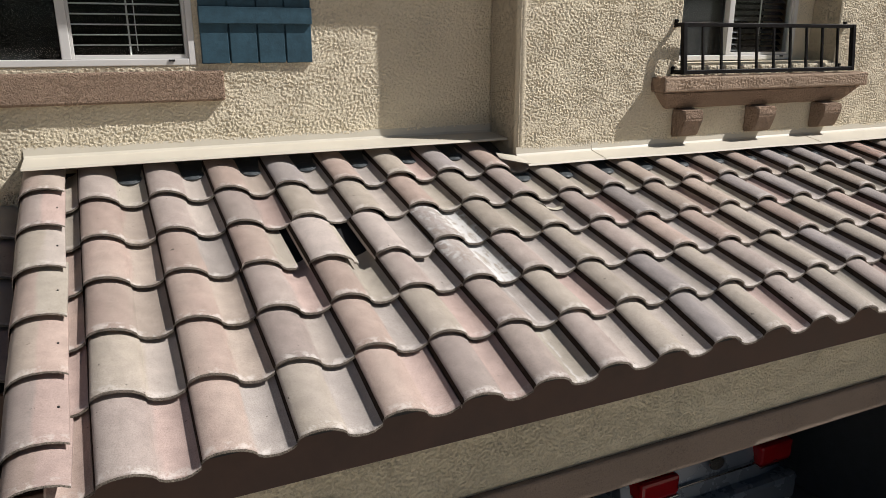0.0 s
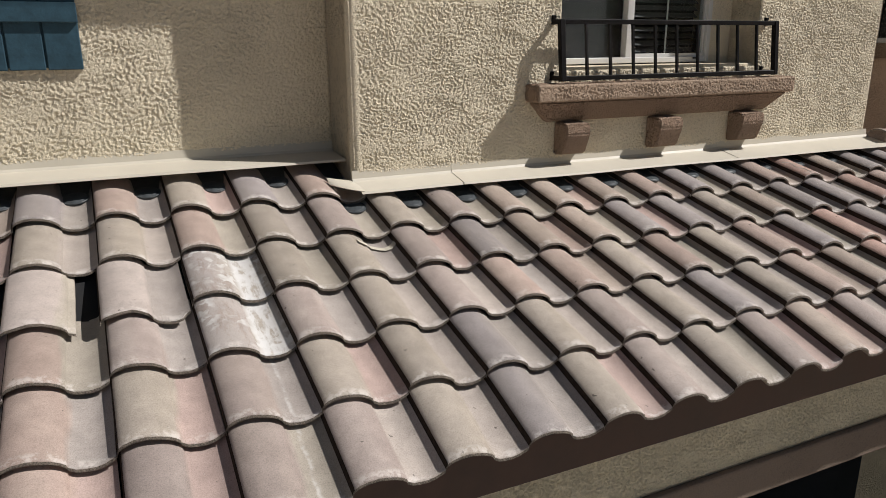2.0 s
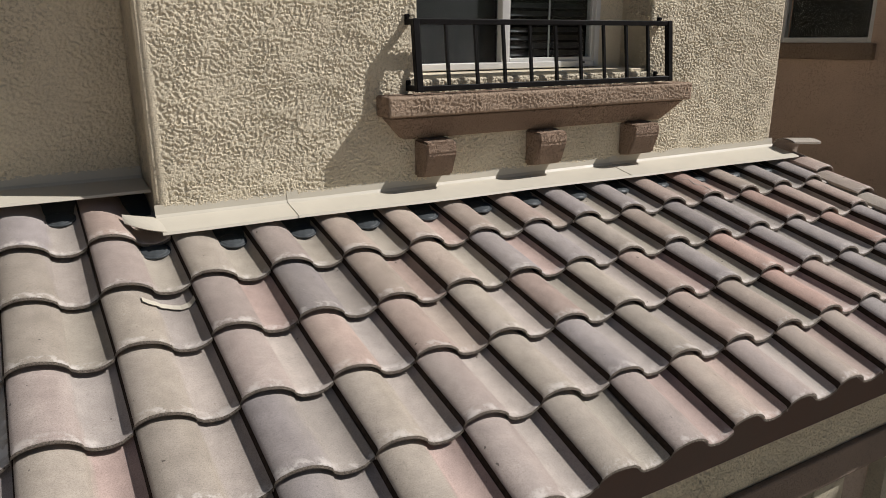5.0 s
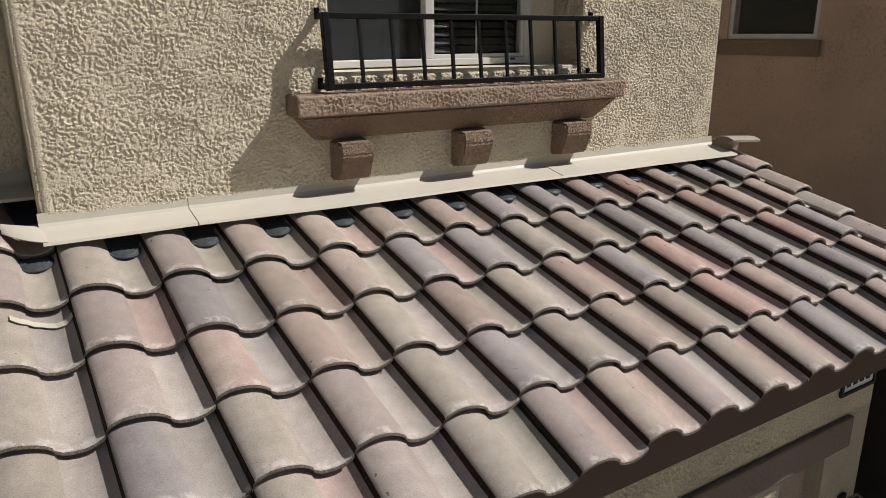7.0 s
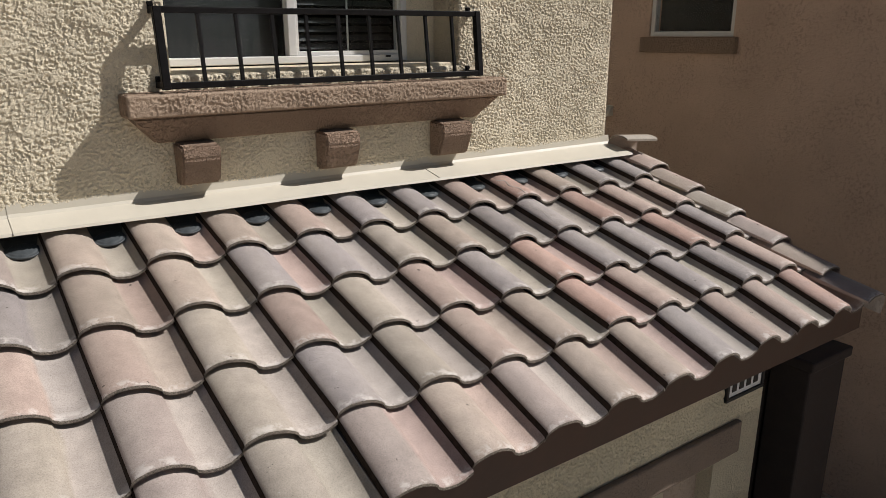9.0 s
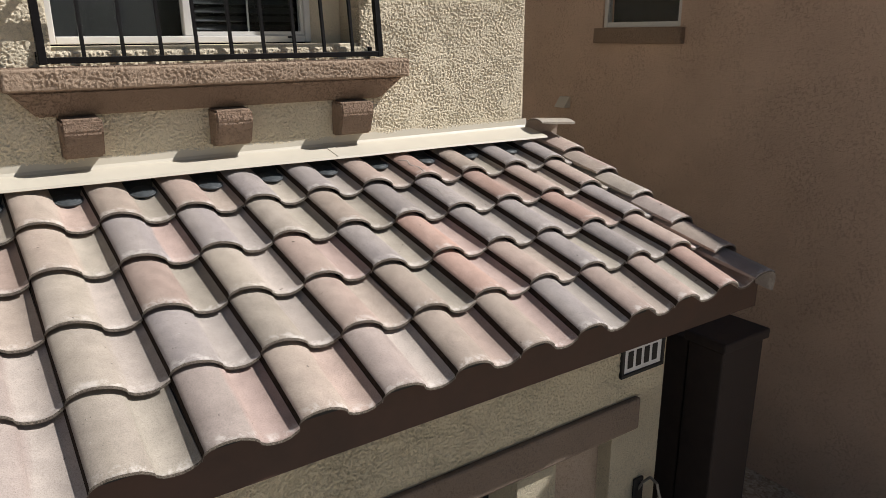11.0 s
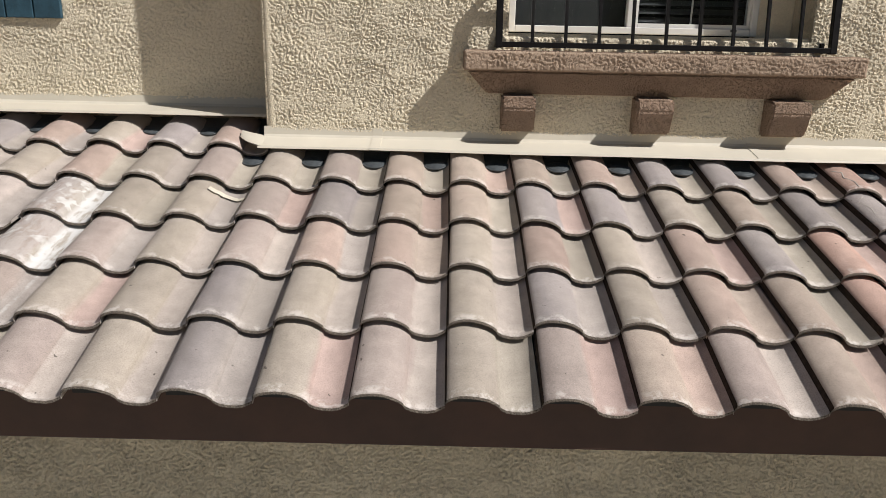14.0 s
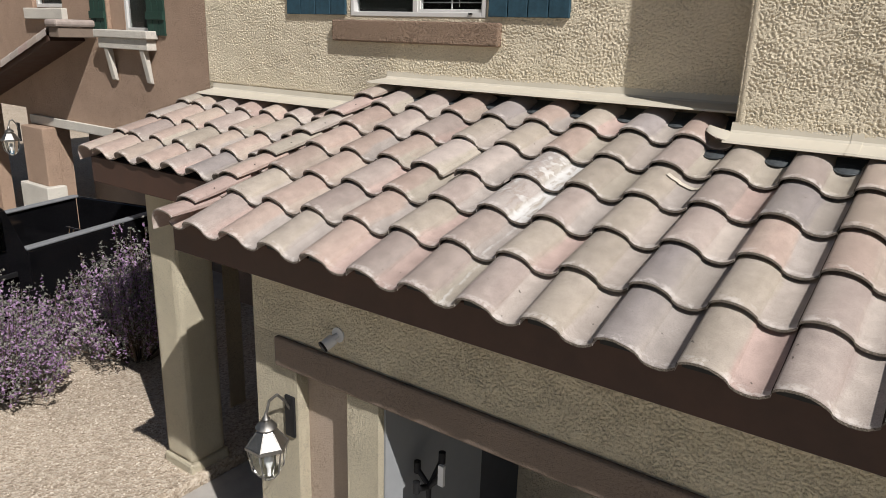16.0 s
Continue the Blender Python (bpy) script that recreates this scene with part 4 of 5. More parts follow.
for a, b, c, d in ((-0.165, 0.165, 0, 0.02), (-0.165, 0.165, 0.165, 0.185), (-0.165, -0.145, 0.02, 0.165), (0.145, 0.165, 0.02, 0.165)):
    part("frame", boxbm(a, b, -0.022, 0.0, c, d, 0.003), BLACKP, plaque)
part("field", boxbm(-0.146, 0.146, -0.012, -0.001, 0.018, 0.167), WHITEP, plaque)
for k in range(4):
    part("bar", boxbm(-0.115 + k * 0.062, -0.075 + k * 0.062, -0.016, -0.0125, 0.045, 0.14, 0.002), BLACKP, plaque, "black bar")

GLASSY = glass_mat("lantern_glass")


def lantern(x, y, z, s, wall_y, label):
    e = thing("wall_lantern", x, y, z, label, "lantern")

    def hexa(nm, prof, mat, parent=e):
        return part(nm, lathe(bmesh.new(), [(r * s, h * s) for r, h in prof], 0, 0, 6), mat, parent)

    hexa("roof", [(0.155, 0.26), (0.15, 0.275), (0.075, 0.375), (0.06, 0.39)], NICKEL)
    hexa("glass", [(0.06, 0.0), (0.115, 0.07), (0.138, 0.16), (0.143, 0.255)], GLASSY).visible_shadow = False
    for i in range(6):
        a = math.pi * i / 3
        c, q = math.cos(a) * s, math.sin(a) * s
        bm = bmesh.new()
        for p0, p1 in (((0.06, 0.0), (0.115, 0.07)), ((0.115, 0.07), (0.143, 0.255)), ((0.152, 0.27), (0.075, 0.375))):
            cyl(bm, (c * p0[0], q * p0[0], p0[1] * s), (c * p1[0], q * p1[0], p1[1] * s), 0.006 * s, seg=6)
        part("rib", bm, NICKEL, e)
    hexa("rim", [(0.15, 0.245), (0.162, 0.25), (0.162, 0.272), (0.15, 0.276)], NICKEL)
    smooth(part("finial", lathe(bmesh.new(), [(r * s, h * s) for r, h in ((0.03, 0.385), (0.075, 0.40), (0.08, 0.41), (0.055, 0.44), (0.02, 0.455), (0.03, 0.475), (0.015, 0.50), (0.006, 0.53))], 0, 0, 18), NICKEL, e))
    hexa("base", [(0.012, -0.04), (0.03, -0.02), (0.062, 0.0), (0.06, 0.008)], NICKEL)
    smooth(part("bulb", lathe(bmesh.new(), [(0.014 * s, 0.03 * s), (0.016 * s, 0.09 * s), (0.034 * s, 0.13 * s), (0.036 * s, 0.16 * s), (0.014 * s, 0.20 * s)], 0, 0, 14), WHITEP, e))
    # curved arm to the wall plate
    dy = wall_y - y
    pts = [(0, 0, 0.50 * s), (0, dy * 0.15, 0.60 * s), (0, dy * 0.45, 0.62 * s), (0, dy * 0.75, 0.54 * s), (0, dy, 0.42 * s)]
    bm = bmesh.new()
    for p, q in zip(pts, pts[1:]):
        cyl(bm, p, q, 0.010 * s, seg=8)
    smooth(part("arm", bm, NICKEL, e))
    part("back_plate", boxbm(-0.05 * s, 0.05 * s, dy - 0.02, dy, 0.22 * s, 0.56 * s, 0.008), BLACKP, e, "dark bronze back plate")
    return e


lantern(0.215, 0.165, 1.43, 0.80, YG, "brushed nickel lantern with clear glass panes on stucco")
lantern(5.83, 0.20, 1.30, 0.75, YG, "brushed nickel lantern with clear glass beside the garage")

cctv = thing("security_camera", 0.60, YG, 2.355, "white bullet security camera on the stucco", "camera")
smooth(part("mount", cylbm((0.02, 0.0, 0.03), (0.02, -0.014, 0.03), 0.045, seg=20), WHITEP, cctv))
smooth(part("joint", cylbm((0.02, -0.012, 0.03), (0.0, -0.055, 0.01), 0.016, seg=12), WHITEP, cctv))
smooth(part("housing", cylbm((0.012, -0.04, 0.012), (-0.008, -0.100, -0.020), 0.034, seg=20), WHITEP, cctv))
smooth(part("visor", cylbm((-0.007, -0.098, -0.019), (-0.0105, -0.1085, -0.0245), 0.036, seg=20), BLACKP, cctv, "black front face"))
smooth(part("lens", cylbm((-0.0103, -0.108, -0.0242), (-0.0116, -0.112, -0.0263), 0.014, seg=14), CHROME, cctv))

cctv.scale = (0.95, 0.95, 0.95)

# ---- side yard gate ----
pillar = thing("gate_pillar", 6.88, 0.58, 0, "dark brown gate pillar with a flat cap", "pillar")
part("shaft", boxbm(-0.21, 0.21, -0.13, 0.13, 0, 2.21, 0.015), DARKWOOD, pillar)
part("cap", boxbm(-0.235, 0.235, -0.155, 0.155, 2.21, 2.28, 0.014), DARKWOOD, pillar)
# boards borrow the near-black underlay colour to paint the opening's shade
gate = thing("side_gate", 6.33, 1.55, 0, "boarded side gate, coloured near black as the opening's shade", "gate")
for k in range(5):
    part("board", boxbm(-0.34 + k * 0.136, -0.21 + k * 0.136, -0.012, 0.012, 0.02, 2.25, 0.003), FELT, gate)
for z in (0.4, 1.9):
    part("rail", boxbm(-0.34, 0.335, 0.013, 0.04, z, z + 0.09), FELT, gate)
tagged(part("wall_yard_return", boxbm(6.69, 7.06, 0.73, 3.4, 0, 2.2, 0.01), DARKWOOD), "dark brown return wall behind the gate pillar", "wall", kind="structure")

# ---- inside the garage ----
car = thing("parked_car", 4.19, 1.60, 0.02, "silver grey sedan parked nose-in inside the garage", "car")
outline = [(0.0, 0.32), (0.02, 0.55), (0.05, 0.78), (0.10, 0.96), (0.50, 1.02), (0.95, 1.36), (1.35, 1.46), (2.3, 1.46), (3.0, 1.02), (4.0, 0.90), (4.35, 0.70), (4.4, 0.32)]
bm = bmesh.new()
secs = []
for fx, sh in ((-0.88, 0.90), (-0.80, 0.985), (-0.55, 1.0), (0.0, 1.01), (0.55, 1.0), (0.80, 0.985), (0.88, 0.90)):
    secs.append([bm.verts.new((fx * (1.0 - (0.16 if z > 1.1 else 0)), y + (0.10 if abs(fx) > 0.85 and y < 0.2 else 0.05 if abs(fx) > 0.7 and y < 0.2 else 0), 0.32 + (z - 0.32) * sh)) for y, z in outline])
for a, b in zip(secs, secs[1:]):
    for i in range(len(outline)):
        j = (i + 1) % len(outline)
        bm.faces.new((a[i], a[j], b[j], b[i]))
bm.faces.new(secs[0][::-1])
bm.faces.new(secs[-1])
bmesh.ops.recalc_face_normals(bm, faces=bm.faces[:])
smooth(part("body", bm, SILVER, car), 50)
for s in (-1, 1):
    lamp = part("tail_light", boxbm(s * 0.63 - 0.19, s * 0.63 + 0.19, -0.022, 0.16, 0.72, 0.90, 0.03), RED_LENS, car, "red tail light lens")
    part("trim", boxbm(s * 0.63 - 0.19, s * 0.63 + 0.19, -0.026, 0.10, 0.70, 0.722, 0.006), CHROME, lamp)
    for yy in (0.75, 3.55):
        wh = part("wheel", cylbm((s * 0.76, yy, 0.32), (s * 0.90, yy, 0.32), 0.32, seg=28), RUBBER, car)
        part("rim", cylbm((s * 0.88, yy, 0.32), (s * 0.906, yy, 0.32), 0.20, seg=20), CHROME, wh)
part("bumper", boxbm(-0.86, 0.86, -0.09, 0.08, 0.34, 0.60, 0.05), SILVER, car)
em = bmesh.new()
bmesh.ops.create_cone(em, cap_ends=True, segments=24, radius1=0.062, radius2=0.058, depth=0.012, matrix=Matrix.Translation((0, 0.035, 0.845)) @ Matrix.Rotation(radians(84), 4, "X") @ Matrix.Diagonal((1.3, 0.9, 1, 1)))
part("garnish", boxbm(-0.42, 0.42, 0.008, 0.05, 0.735, 0.752, 0.005), CHROME, car, "chrome garnish strip")
part("emblem", em, CHROME, car, "oval chrome emblem")
part("plate", boxbm(-0.16, 0.16, -0.098, -0.085, 0.42, 0.54, 0.004), BLACKP, car, "dark licence plate with plain bars")
part("rear_window", boxbm(-0.55, 0.55, 0.52, 0.53, 1.0, 1.30), BLACK, car).rotation_euler = (0, 0, 0)

stand = thing("tool_stand", 1.06, 0.62, 0.02, "black steel stand with four stub arms by the wall", "stand")
smooth(part("pole", cylbm((0, 0, 0), (0, 0, 1.25), 0.02, seg=12), BLACKP, stand))
for dx, dy, dz in ((-0.13, 0.02, 0.06), (0.13, -0.02, 0.10), (0.03, 0.12, 0.12), (-0.03, -0.12, 0.02)):
    smooth(part("arm", cylbm((0, 0, 1.23), (dx, dy, 1.23 + dz), 0.018, seg=10), BLACKP, stand))
    smooth(part("knob", cylbm((dx, dy, 1.21 + dz), (dx, dy, 1.27 + dz), 0.028, seg=12), BLACKP, stand))
part("tag", boxbm(0.12, 0.17, -0.06, -0.03, 1.29, 1.40, 0.004), WHITEP, stand, "white paper tag")
part("foot", boxbm(-0.2, 0.2, -0.2, 0.2, 0, 0.02, 0.005), BLACKP, stand)
stand.scale = (0.75, 0.75, 1.18)
tube = thing("folding_frame", 2.02, 1.30, 0.02, "white tubular folding frame with a dark strap", "frame")
pts = [(-0.42, 0, 0), (-0.42, 0.02, 0.75), (-0.30, 0.03, 1.0), (0.05, 0.03, 1.12), (0.22, 0.03, 1.22), (0.25, 0.03, 1.40), (0.30, 0.02, 0.9), (0.36, 0, 0)]
bm = bmesh.new()
for p, q in zip(pts, pts[1:]):
    cyl(bm, p, q, 0.016, seg=10)
smooth(part("tube", bm, WHITEP, tube))
part("strap", boxbm(-0.28, 0.18, -0.02, 0.0, 1.0, 1.10, 0.006), BLACKP, tube, "black strap with a pale bar")
part("bar", boxbm(-0.22, 0.12, -0.023, -0.0205, 1.03, 1.07), WHITEP, tube, "pale bar")

# ---- loose sheet metal scraps and details on the roof ----
scrap = thing("flashing_scrap", 0, 0, 0, "small bent cream flashing scrap wedged under a tile nose", "scrap")
bm = bmesh.new()
us = [-0.05, -0.035, -0.02, -0.005, 0.01, 0.03, 0.05, 0.075, 0.10, 0.118, 0.128, 0.14]
zs = np.interp(us, [u for u, z in PROFILE] + [0.14], [z for u, z in PROFILE] + [0.012])
ra = [[bm.verts.new((u, 0.268 - 0.034 * j - 0.012 * math.sin(i), z + 0.003 + 0.003 * j)) for j in range(2)] for i, (u, z) in enumerate(zip(us, zs))]
for i in range(len(us) - 1):
    bm.faces.new((ra[i][0], ra[i + 1][0], ra[i + 1][1], ra[i][1]))
bmesh.ops.recalc_face_normals(bm, faces=bm.faces[:])
bmesh.ops.solidify(bm, geom=bm.faces[:], thickness=0.002)
strip = part("strip", bm, FLASH, scrap)
_a, _b = Vector((0, *nose(3))), Vector((0, *nose(4))) - NRM * (THICK + 0.013)
_d = (_b - _a).normalized()
strip.matrix_basis = Matrix.Translation((7 * W, _a.y, _a.z)) @ Matrix.Rotation(math.atan2(_d.z, _d.y), 4, "X")

# ---- neighbour on the left ----
NY = 4.2
wall_with_holes("wall_left_house", -16.0, -4.6, NY, NY + 0.25, 0, 6.4, [(-10.1, -5.2, 0.0, 2.14), (-12.7, -11.1, 0.0, 2.4), (-8.02, -6.93, 3.82, 5.2), (-10.35, -9.35, 4.17, 5.3)], BROWN_L, "brown stucco front of the house next door")
tagged(part("wall_left_house_side", boxbm(-4.85, -4.6, NY + 0.252, 12, 0, 6.4), BROWN_L), "brown stucco side of the house next door", "wall", kind="structure")
tagged(part("roof_left_house", boxbm(-16.4, -4.2, NY - 0.4, 12.4, 6.4, 6.55, 0.02), FASCIA), "brown eave of the house next door", "roof", kind="structure")
tagged(part("trim_lintel", boxbm(-10.9, -5.0, NY - 0.05, NY + 0.002, 2.14, 2.30, 0.012), WHITE_TRIM), "white stucco band over the neighbouring garage", "trim", kind="structure")
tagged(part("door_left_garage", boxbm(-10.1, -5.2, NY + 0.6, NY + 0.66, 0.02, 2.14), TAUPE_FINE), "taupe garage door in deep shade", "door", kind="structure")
pier = thing("garage_pier", -10.4, NY - 0.15, 0, "brown stucco pier on a white base", "pier")
part("shaft", boxbm(-0.42, 0.36, -0.12, 0.145, 1.08, 2.13, 0.02), BROWN_L, pier)
part("base", boxbm(-0.52, 0.48, -0.22, 0.148, 0.0, 1.085, 0.02), WHITE_TRIM, pier, "white stucco base")
block = thing("low_pier", -11.6, 2.6, 0, "low white stucco pier with a brown top", "pier")
part("base", boxbm(-0.4, 0.4, -0.3, 0.3, 0.0, 0.95, 0.02), WHITE_TRIM, block)
part("shaft", boxbm(-0.32, 0.32, -0.22, 0.22, 0.955, 2.6, 0.02), BROWN_L, block)
lantern(-10.88, NY - 0.45, 1.60, 1.0, NY - 0.27, "brushed metal wall lantern on the neighbouring pier")


def green_shutter(x0, x1):
    e = thing("shutter", (x0 + x1) / 2, NY, 3.80, "dark green board and batten shutter", "shutter", "green shutters")
    w = (x1 - x0) / 3
    for i in range(3):
        part("board", boxbm(-(x1 - x0) / 2 + i * w + 0.005, -(x1 - x0) / 2 + (i + 1) * w - 0.005, -0.03, -0.001, 0, 1.45, 0.004), SHUT_GREEN, e)
    part("batten", boxbm(-(x1 - x0) / 2, (x1 - x0) / 2, -0.055, -0.031, 0.22, 0.33, 0.004), SHUT_GREEN, e)


green_shutter(-8.46, -8.04)
green_shutter(-6.91, -6.48)
for x0, x1, z0 in ((-7.62, -6.95, 3.84), (-10.33, -9.37, 4.18)):
    e = thing("window_left_house", (x0 + x1) / 2, NY + 0.1, z0, "white framed window with dark glass", "window", kind="structure")
    h = (x1 - x0) / 2
    for a, b, c, d in ((-h, -h + 0.06, 0, 1.1), (h - 0.06, h, 0, 1.1), (-h + 0.06, h - 0.06, 0, 0.06), (-h + 0.06, h - 0.06, 1.04, 1.1)):
        part("window_frame", boxbm(a, b, -0.04, 0.03, c, d, 0.005), VINYL, e)
    part("pane", boxbm(-h + 0.06, h - 0.06, 0.0, 0.006, 0.06, 1.04), GLASS, e)
    part("screen", boxbm(-h, h, 0.06, 0.07, 0, 1.1), ROOMDARK, e)
tagged(part("wall_window_reveal", boxbm(-8.02, -7.63, NY + 0.06, NY + 0.12, 3.82, 5.2), BROWN_L), "brown stucco beside the recessed window", "wall", kind="structure")
tagged(part("window_sill_left_house", boxbm(-10.5, -9.2, NY - 0.10, NY + 0.002, 3.98, 4.165, 0.015), WHITE_TRIM), "white stucco sill under the small window", "sill", kind="structure")
shelf = thing("pot_shelf", -7.42, NY, 3.64, "white stucco pot shelf on two slanting brackets", "shelf")
part("slab", boxbm(-0.72, 0.72, -0.20, 0.001, 0.10, 0.22, 0.015), WHITE_TRIM, shelf)
part("fascia", boxbm(-0.66, 0.66, -0.16, -0.002, -0.06, 0.099, 0.01), WHITE_TRIM, shelf)
for s in (-0.48, 0.48):
    bm = bmesh.new()
    o = [(-0.15, -0.061), (-0.06, -0.061), (-0.01, -0.50), (-0.001, -0.56), (-0.06, -0.54)]
    r = [[bm.verts.new((s + d, y, z)) for y, z in o] for d in (-0.055, 0.055)]
    for i in range(5):
        bm.faces.new((r[0][i], r[0][(i + 1) % 5], r[1][(i + 1) % 5], r[1][i]))
    bm.faces.new(r[0][::-1])
    bm.faces.new(r[1])
    bmesh.ops.recalc_face_normals(bm, faces=bm.faces[:])
    bmesh.ops.bevel(bm, geom=bm.edges[:], offset=0.008, segments=1, affect="EDGES")
    part("bracket", bm, WHITE_TRIM, shelf)

# lower roof of the neighbour, its rake edge towards the viewer
low = thing("entry_roof", 0, 0, 0, "sloping entry roof of the next house with tiled rake", "roof", kind="structure")
xa, za, xb, zb2 = -12.4, 2.44, -8.75, 3.66
dirv = Vector((xb - xa, 0, zb2 - za))
tilt = -math.atan2(dirv.z, dirv.x)
part("slab", extrude([(3.62, 0.0), (3.62, 0.10), (NY, 0.10), (NY, 0.0)], 0, dirv.length), FASCIA, low).matrix_basis = Matrix.Translation((xa, 0, za)) @ Matrix.Rotation(tilt, 4, "Y")
for k in range(11):
    o = new("rake_tile", RAKE_R["tpmo"[k % 4]])
    o.parent = low
    c = Vector((xa, 3.66, za + 0.16)) + dirv * (k / 11)
    o.matrix_basis = Matrix.Translation(c) @ Matrix.Rotation(tilt - 0.04, 4, "Y") @ Matrix.Rotation(radians(-90), 4, "Z") @ Matrix.Diagonal((1.0, 0.95, 1.0, 1))
part("cap", boxbm(xb + 0.03, xb + 0.40, 3.55, NY, 3.875, 3.99, 0.04), TILE["m"], low)
part("cap_board", boxbm(xb + 0.06, xb + 0.36, 3.60, NY, 3.72, 3.87, 0.01), TAUPE_FINE, low)

# far pale house
far = thing("far_house", -26, 16, 0, "pale stucco house across the way", "house")
part("wall", boxbm(-8, 8, 0, 9, 0, 7), WHITE_TRIM, far)
part("roof", extrude([(-0.8, 7.0), (4.5, 9.0), (9.8, 7.0)], -9, 9), TILE["m"], far)

# ---- pickup truck ----
truck = thing("pickup_truck", -7.10, 3.58, 0.0, "glossy black pickup truck with an open bed", "truck")
truck.rotation_euler = (0, 0, radians(193.7))
hw, bl, top = 0.93, 2.35, 1.34
bmw = lambda *a: boxbm(*a)
for s in (-1, 1):
    side = part("bed_side", boxbm(min(s * hw, s * (hw - 0.07)), max(s * hw, s * (hw - 0.07)), 0.05, bl, 0.62, top - 0.02, 0.02), BLACK, truck)
    part("rail_cap", boxbm(min(s * (hw + 0.005), s * (hw - 0.11)), max(s * (hw + 0.005), s * (hw - 0.11)), 0.03, bl, top - 0.02, top + 0.015, 0.012), CAP_SHEEN, side, "bed rail cap with its reflected highlight painted grey")
    part("badge", boxbm(min(s * hw, s * (hw + 0.004)), max(s * hw, s * (hw + 0.004)), 0.12, 0.50, 1.08, 1.17), CHROME, side, "plain chrome bar badge")
    for yy in (1.25, 4.9):
        wh = smooth(part("wheel", cylbm((s * (hw - 0.28), yy, 0.40), (s * (hw - 0.0), yy, 0.40), 0.40, seg=36), RUBBER, truck))
        smooth(part("rim", cylbm((s * (hw - 0.04), yy, 0.40), (s * (hw + 0.012), yy, 0.40), 0.23, seg=24), CHROME, wh))
        bm = bmesh.new()
        for i in range(12):
            a0, a1 = math.pi * i / 12, math.pi * (i + 1) / 12
            cyl(bm, (s * hw, yy + 0.48 * math.cos(a0), 0.42 + 0.48 * math.sin(a0)), (s * hw, yy + 0.48 * math.cos(a1), 0.42 + 0.48 * math.sin(a1)), 0.028, seg=8)
        smooth(part("wheel_arch", bm, BLACKP, truck))
part("tailgate", boxbm(-hw + 0.07, hw - 0.07, 0.0, 0.06, 0.62, top, 0.02), BLACK, truck)
part("bed_floor", boxbm(-hw + 0.07, hw - 0.07, 0.06, bl, 0.62, 0.68), RUBBER, truck)
part("bed_front", boxbm(-hw + 0.07, hw - 0.07, bl - 0.05, bl, 0.62, top, 0.01), BLACK, truck)
part("bumper", boxbm(-hw, hw, -0.16, 0.0, 0.45, 0.65, 0.03), CHROME, truck)
cabp = [(bl + 0.02, 0.45), (bl + 0.02, 1.30), (bl + 0.14, 1.88), (bl + 0.40, 1.93), (bl + 1.7, 1.93), (bl + 2.35, 1.30), (bl + 3.7, 1.18), (bl + 3.85, 0.95), (bl + 3.85, 0.45)]
bm = bmesh.new()
secs = [[bm.verts.new((fx * (0.86 if z > 1.4 else 1.0), y, z - (0.03 if abs(fx) > 0.95 and z > 1.4 else 0))) for y, z in cabp] for fx in (-0.98, -0.9, 0, 0.9, 0.98)]
for a, b in zip(secs, secs[1:]):
    for i in range(len(cabp)):
        j = (i + 1) % len(cabp)
        bm.faces.new((a[i], a[j], b[j], b[i]))
bm.faces.new(secs[0][::-1])
bm.faces.new(secs[-1])
bmesh.ops.recalc_face_normals(bm, faces=bm.faces[:])
bmesh.ops.bevel(bm, geom=bm.edges[:], offset=0.02, segments=2, affect="EDGES")
cab = smooth(part("cab", bm, BLACK, truck), 30)
for s in (-1, 1):
    part("side_window", boxbm(min(s * 0.90, s * 0.925), max(s * 0.90, s * 0.925), bl + 0.25, bl + 1.6, 1.38, 1.78, 0.01), GLASS, cab)
    part("door_handle", boxbm(min(s * 0.985, s * 1.02), max(s * 0.985, s * 1.02), bl + 0.22, bl + 0.46, 1.08, 1.14, 0.01), BLACKP, cab)
carton = thing("cardboard_box", -6.95, 2.95, 0.68, "small tan cardboard box in the truck bed", "box")
part("carton", boxbm(-0.18, 0.18, -0.13, 0.13, 0, 0.26, 0.004), plain("cardboard", (0.30, 0.19, 0.11), 0.9), carton)
rack = thing("metal_rack", -6.75, 2.65, 0.68, "bent metal rack lying in the truck bed", "rack")
for k in range(6):
    part("bar", cylbm((-0.3 + k * 0.11, 0, 0.02), (-0.25 + k * 0.11, 0.06, 0.46), 0.012, seg=8), CHROME, rack)
part("bar", cylbm((-0.36, 0, 0.24), (0.36, 0.05, 0.30), 0.012, seg=8), CHROME, rack)
part("bar", cylbm((-0.32, 0.05, 0.44), (0.38, 0.08, 0.48), 0.012, seg=8), CHROME, rack)


# ---- flowering shrubs and gravel ----
def leaf_mat(name, a, b):
    m, n, l, bs = mat_base(name, 0.7, 0, 0.2)
    g = n.new("ShaderNodeNewGeometry")
    r = ramp(n, [(0.0, a), (1.0, b)])
    l.new(g.outputs["Random Per Island"], r.inputs["Fac"])
    l.new(r.outputs["Color"], bs.inputs["Base Color"])
    bs.inputs["Subsurface Weight"].default_value = 0.0
    return m


LEAF = leaf_mat("sage_leaf", (0.10, 0.105, 0.08), (0.28, 0.27, 0.235))
PETAL = leaf_mat("sage_flower", (0.19, 0.105, 0.205), (0.43, 0.29, 0.44))
TWIG = plain("twig", (0.10, 0.075, 0.055), 0.9)


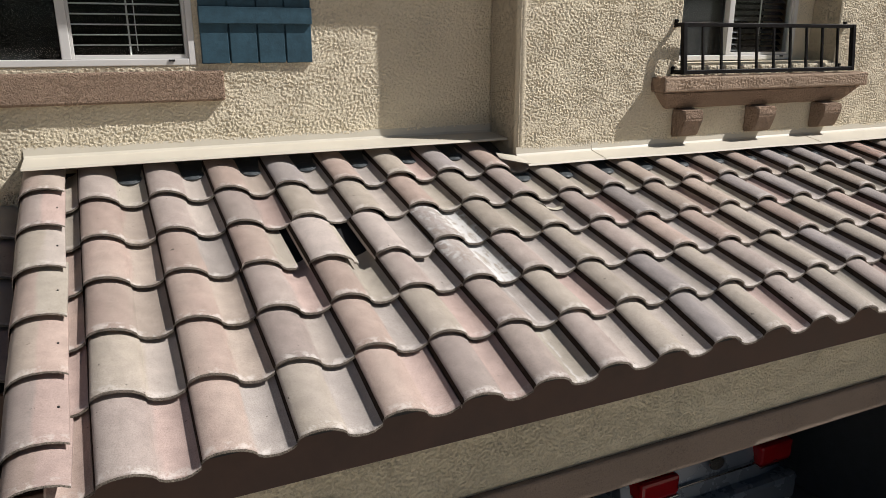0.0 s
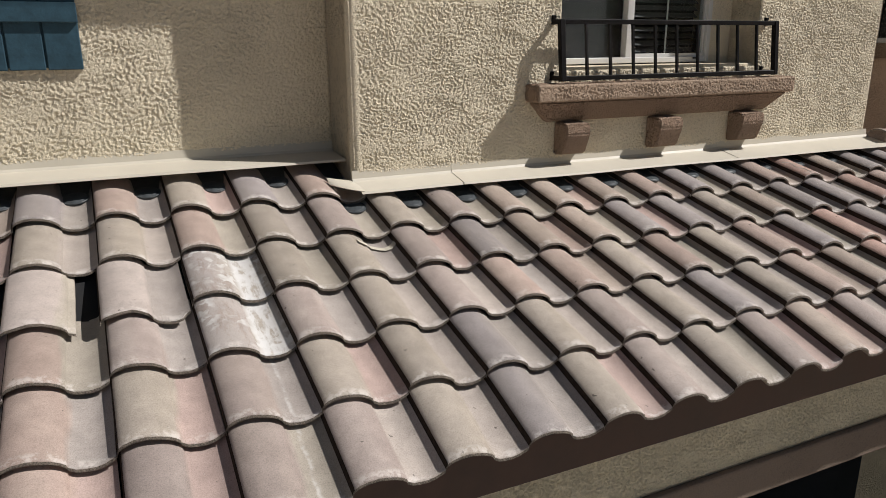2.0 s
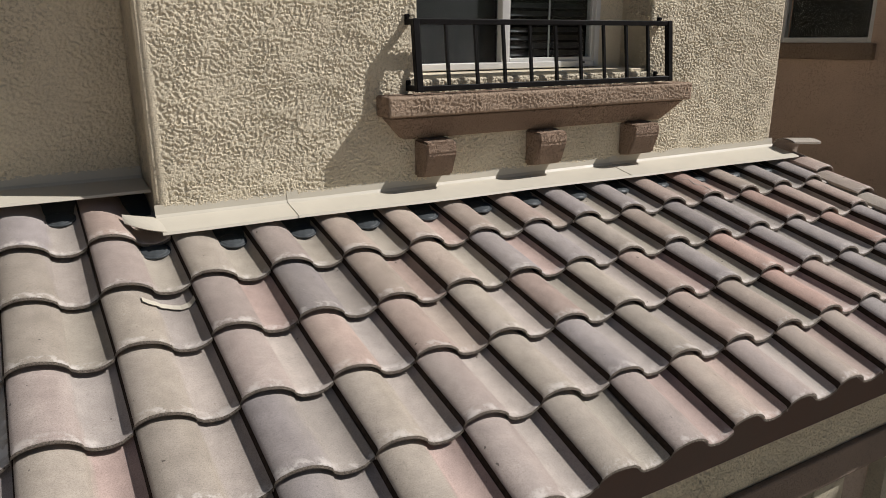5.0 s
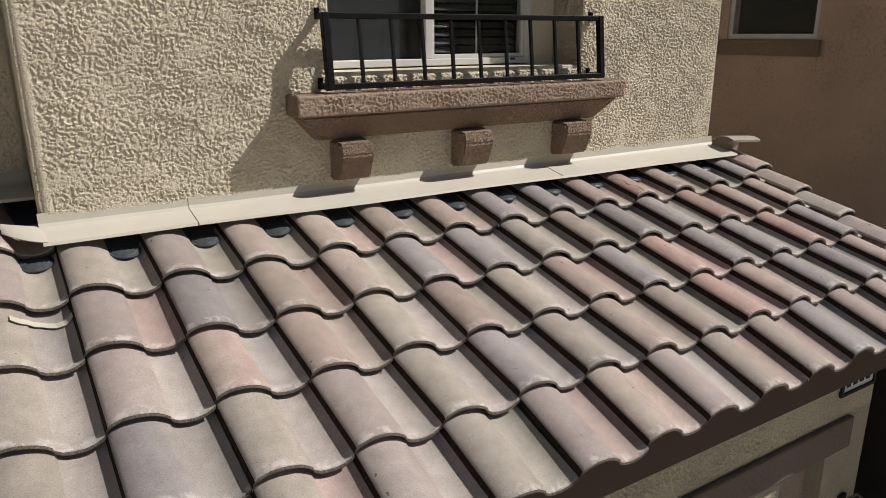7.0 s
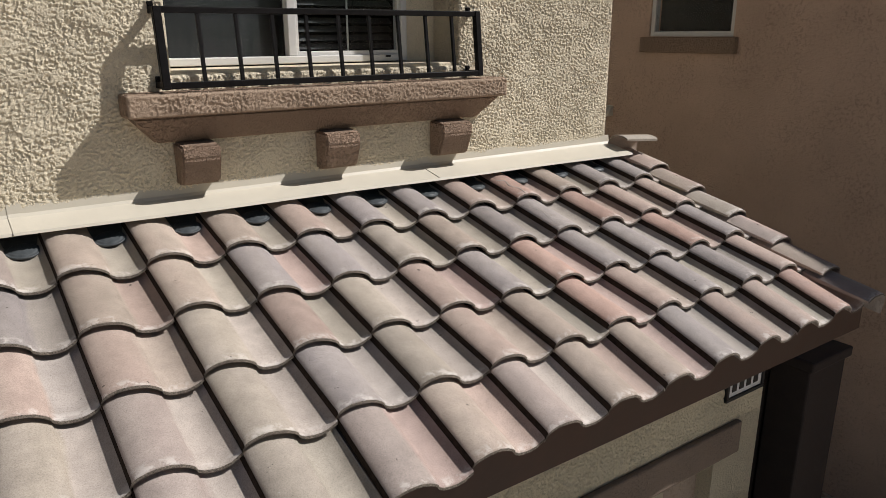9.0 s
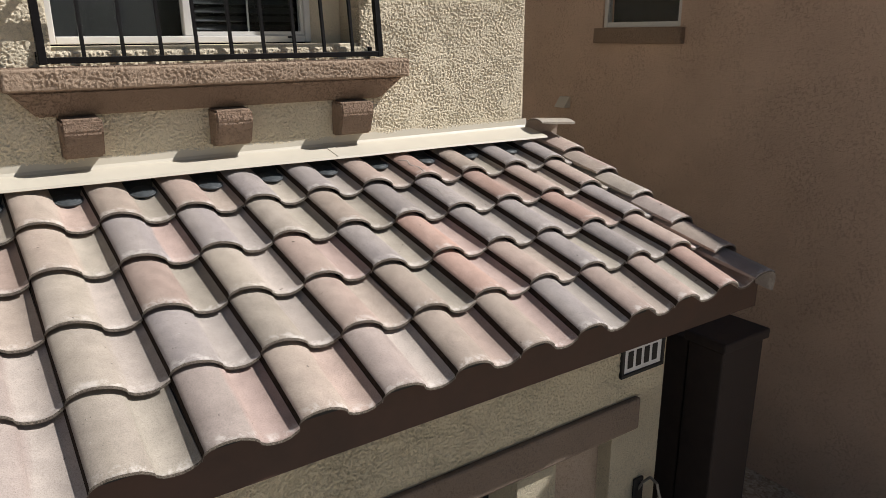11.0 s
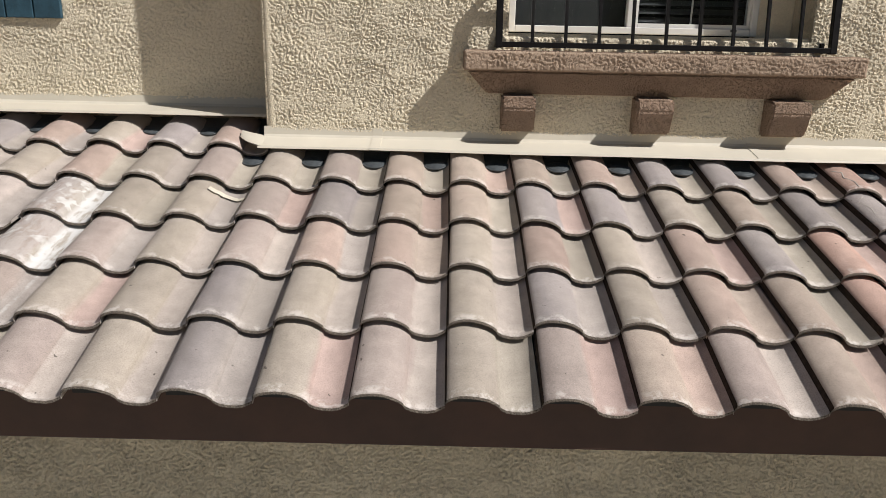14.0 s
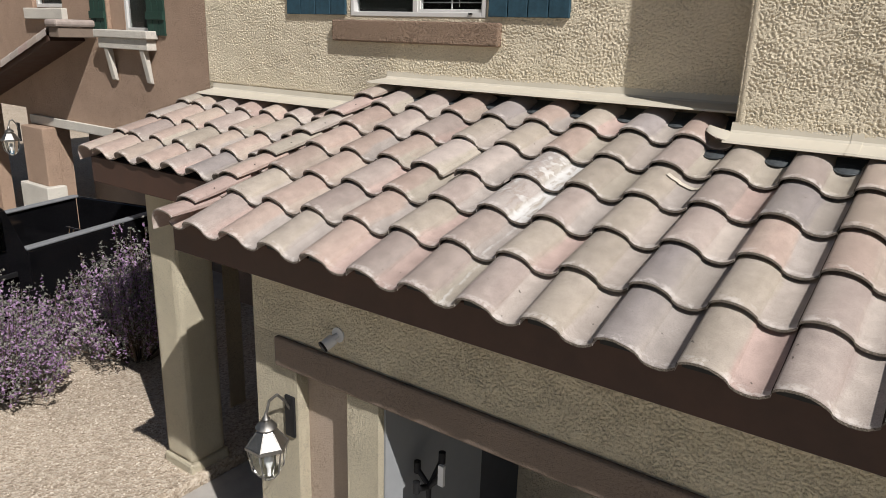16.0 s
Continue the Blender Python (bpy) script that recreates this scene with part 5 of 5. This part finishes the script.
def shrub(x, y, rad, height, stems, seed):
    e = thing("sage_shrub", x, y, 0.12 if x > -5.3 else 0.0, "grey-green sage shrub thick with purple flowers", "shrub", "sage shrubs")
    rn = random.Random(seed)
    lv, lf, pv, pf = [], [], [], []
    bm = bmesh.new()

    def petal(vs, fs, c, size):
        a = Vector((rn.gauss(0, 1), rn.gauss(0, 1), rn.gauss(0, 1))).normalized()
        b = a.cross(Vector((rn.gauss(0, 1), rn.gauss(0, 1), rn.gauss(0, 1)))).normalized()
        k = len(vs)
        n = a.cross(b) * size * 0.25
        vs.extend([c - a * size, c + b * size * 0.55 + n, c + a * size, c - b * size * 0.55 + n])
        fs.append((k, k + 1, k + 2, k + 3))

    for s in range(stems):
        ang, rr = rn.uniform(0, 2 * math.pi), math.sqrt(rn.random())
        lump = 0.82 + 0.22 * math.sin(3 * ang + seed) * math.cos(2 * ang - seed)
        tipr = rad * rr * lump
        tip = Vector((tipr * math.cos(ang), tipr * math.sin(ang), height * (0.30 + 0.70 * math.sqrt(max(0, 1 - rr * rr))) * rn.uniform(0.80, 1.12) * (1.22 if s % 7 == 0 else 1.0)))
        root = Vector((tip.x * 0.25, tip.y * 0.25, 0))
        mid = root.lerp(tip, 0.55) + Vector((tip.x * 0.22, tip.y * 0.22, 0))
        if s % 3 == 0:
            cyl(bm, root, mid, 0.010, 0.006, 5)
            cyl(bm, mid, tip, 0.006, 0.002, 5)
        for k in range(46):
            t = rn.uniform(0.25, 1.0) ** 0.7
            c = (root.lerp(mid, t / 0.6) if t < 0.6 else mid.lerp(tip, (t - 0.6) / 0.4)) + Vector((rn.gauss(0, 0.045), rn.gauss(0, 0.045), rn.gauss(0, 0.04))) * (1.25 - 0.9 * t)
            if t > 0.5 and rn.random() < 0.50 and t < 0.96:
                petal(pv, pf, c, rn.uniform(0.013, 0.026))
            else:
                petal(lv, lf, c, rn.uniform(0.011, 0.023))
    part("trunk", bm, TWIG, e)
    for nm, vs, fs, mt in (("foliage", lv, lf, LEAF), ("bloom", pv, pf, PETAL)):
        me = bpy.data.meshes.new(nm)
        me.from_pydata(vs, [], fs)
        me.materials.append(mt)
        o = new(nm, me)
        o.parent = e
    return e


shrub(-4.70, 0.52, 1.08, 1.15, 440, 3)
shrub(-4.35, 2.05, 0.85, 1.35, 330, 8)
shrub(-6.2, -0.3, 0.9, 1.05, 260, 5)

rn = random.Random(11)
vs, fs = [], []
for i in range(6500):
    x, y, r = rn.uniform(-4.6, -1.78), rn.uniform(-1.4, 1.5), rn.uniform(0.006, 0.017)
    k = len(vs)
    s = [rn.uniform(0.7, 1.3) for _ in range(6)]
    a = rn.uniform(0, 6.28)
    ca, sa = math.cos(a), math.sin(a)
    for j, (dx, dy, dz) in enumerate(((1, 0, 0), (0, 1, 0), (-1, 0, 0), (0, -1, 0), (0, 0, 0.7), (0, 0, -0.5))):
        dx, dy = dx * s[j], dy * s[j] * 0.8
        vs.append((x + r * (dx * ca - dy * sa), y + r * (dx * sa + dy * ca), 0.12 + r * 0.3 + r * dz * s[j]))
    for j in range(4):
        fs.append((k + j, k + (j + 1) % 4, k + 4))
        fs.append((k + (j + 1) % 4, k + j, k + 5))
me = bpy.data.meshes.new("gravel_stones")
me.from_pydata(vs, [], fs)
me.materials.append(leaf_mat("stone", (0.28, 0.22, 0.16), (0.62, 0.55, 0.45)))
tagged(new("gravel_stones", me), "tan landscaping gravel stones", "gravel", kind="stuff")
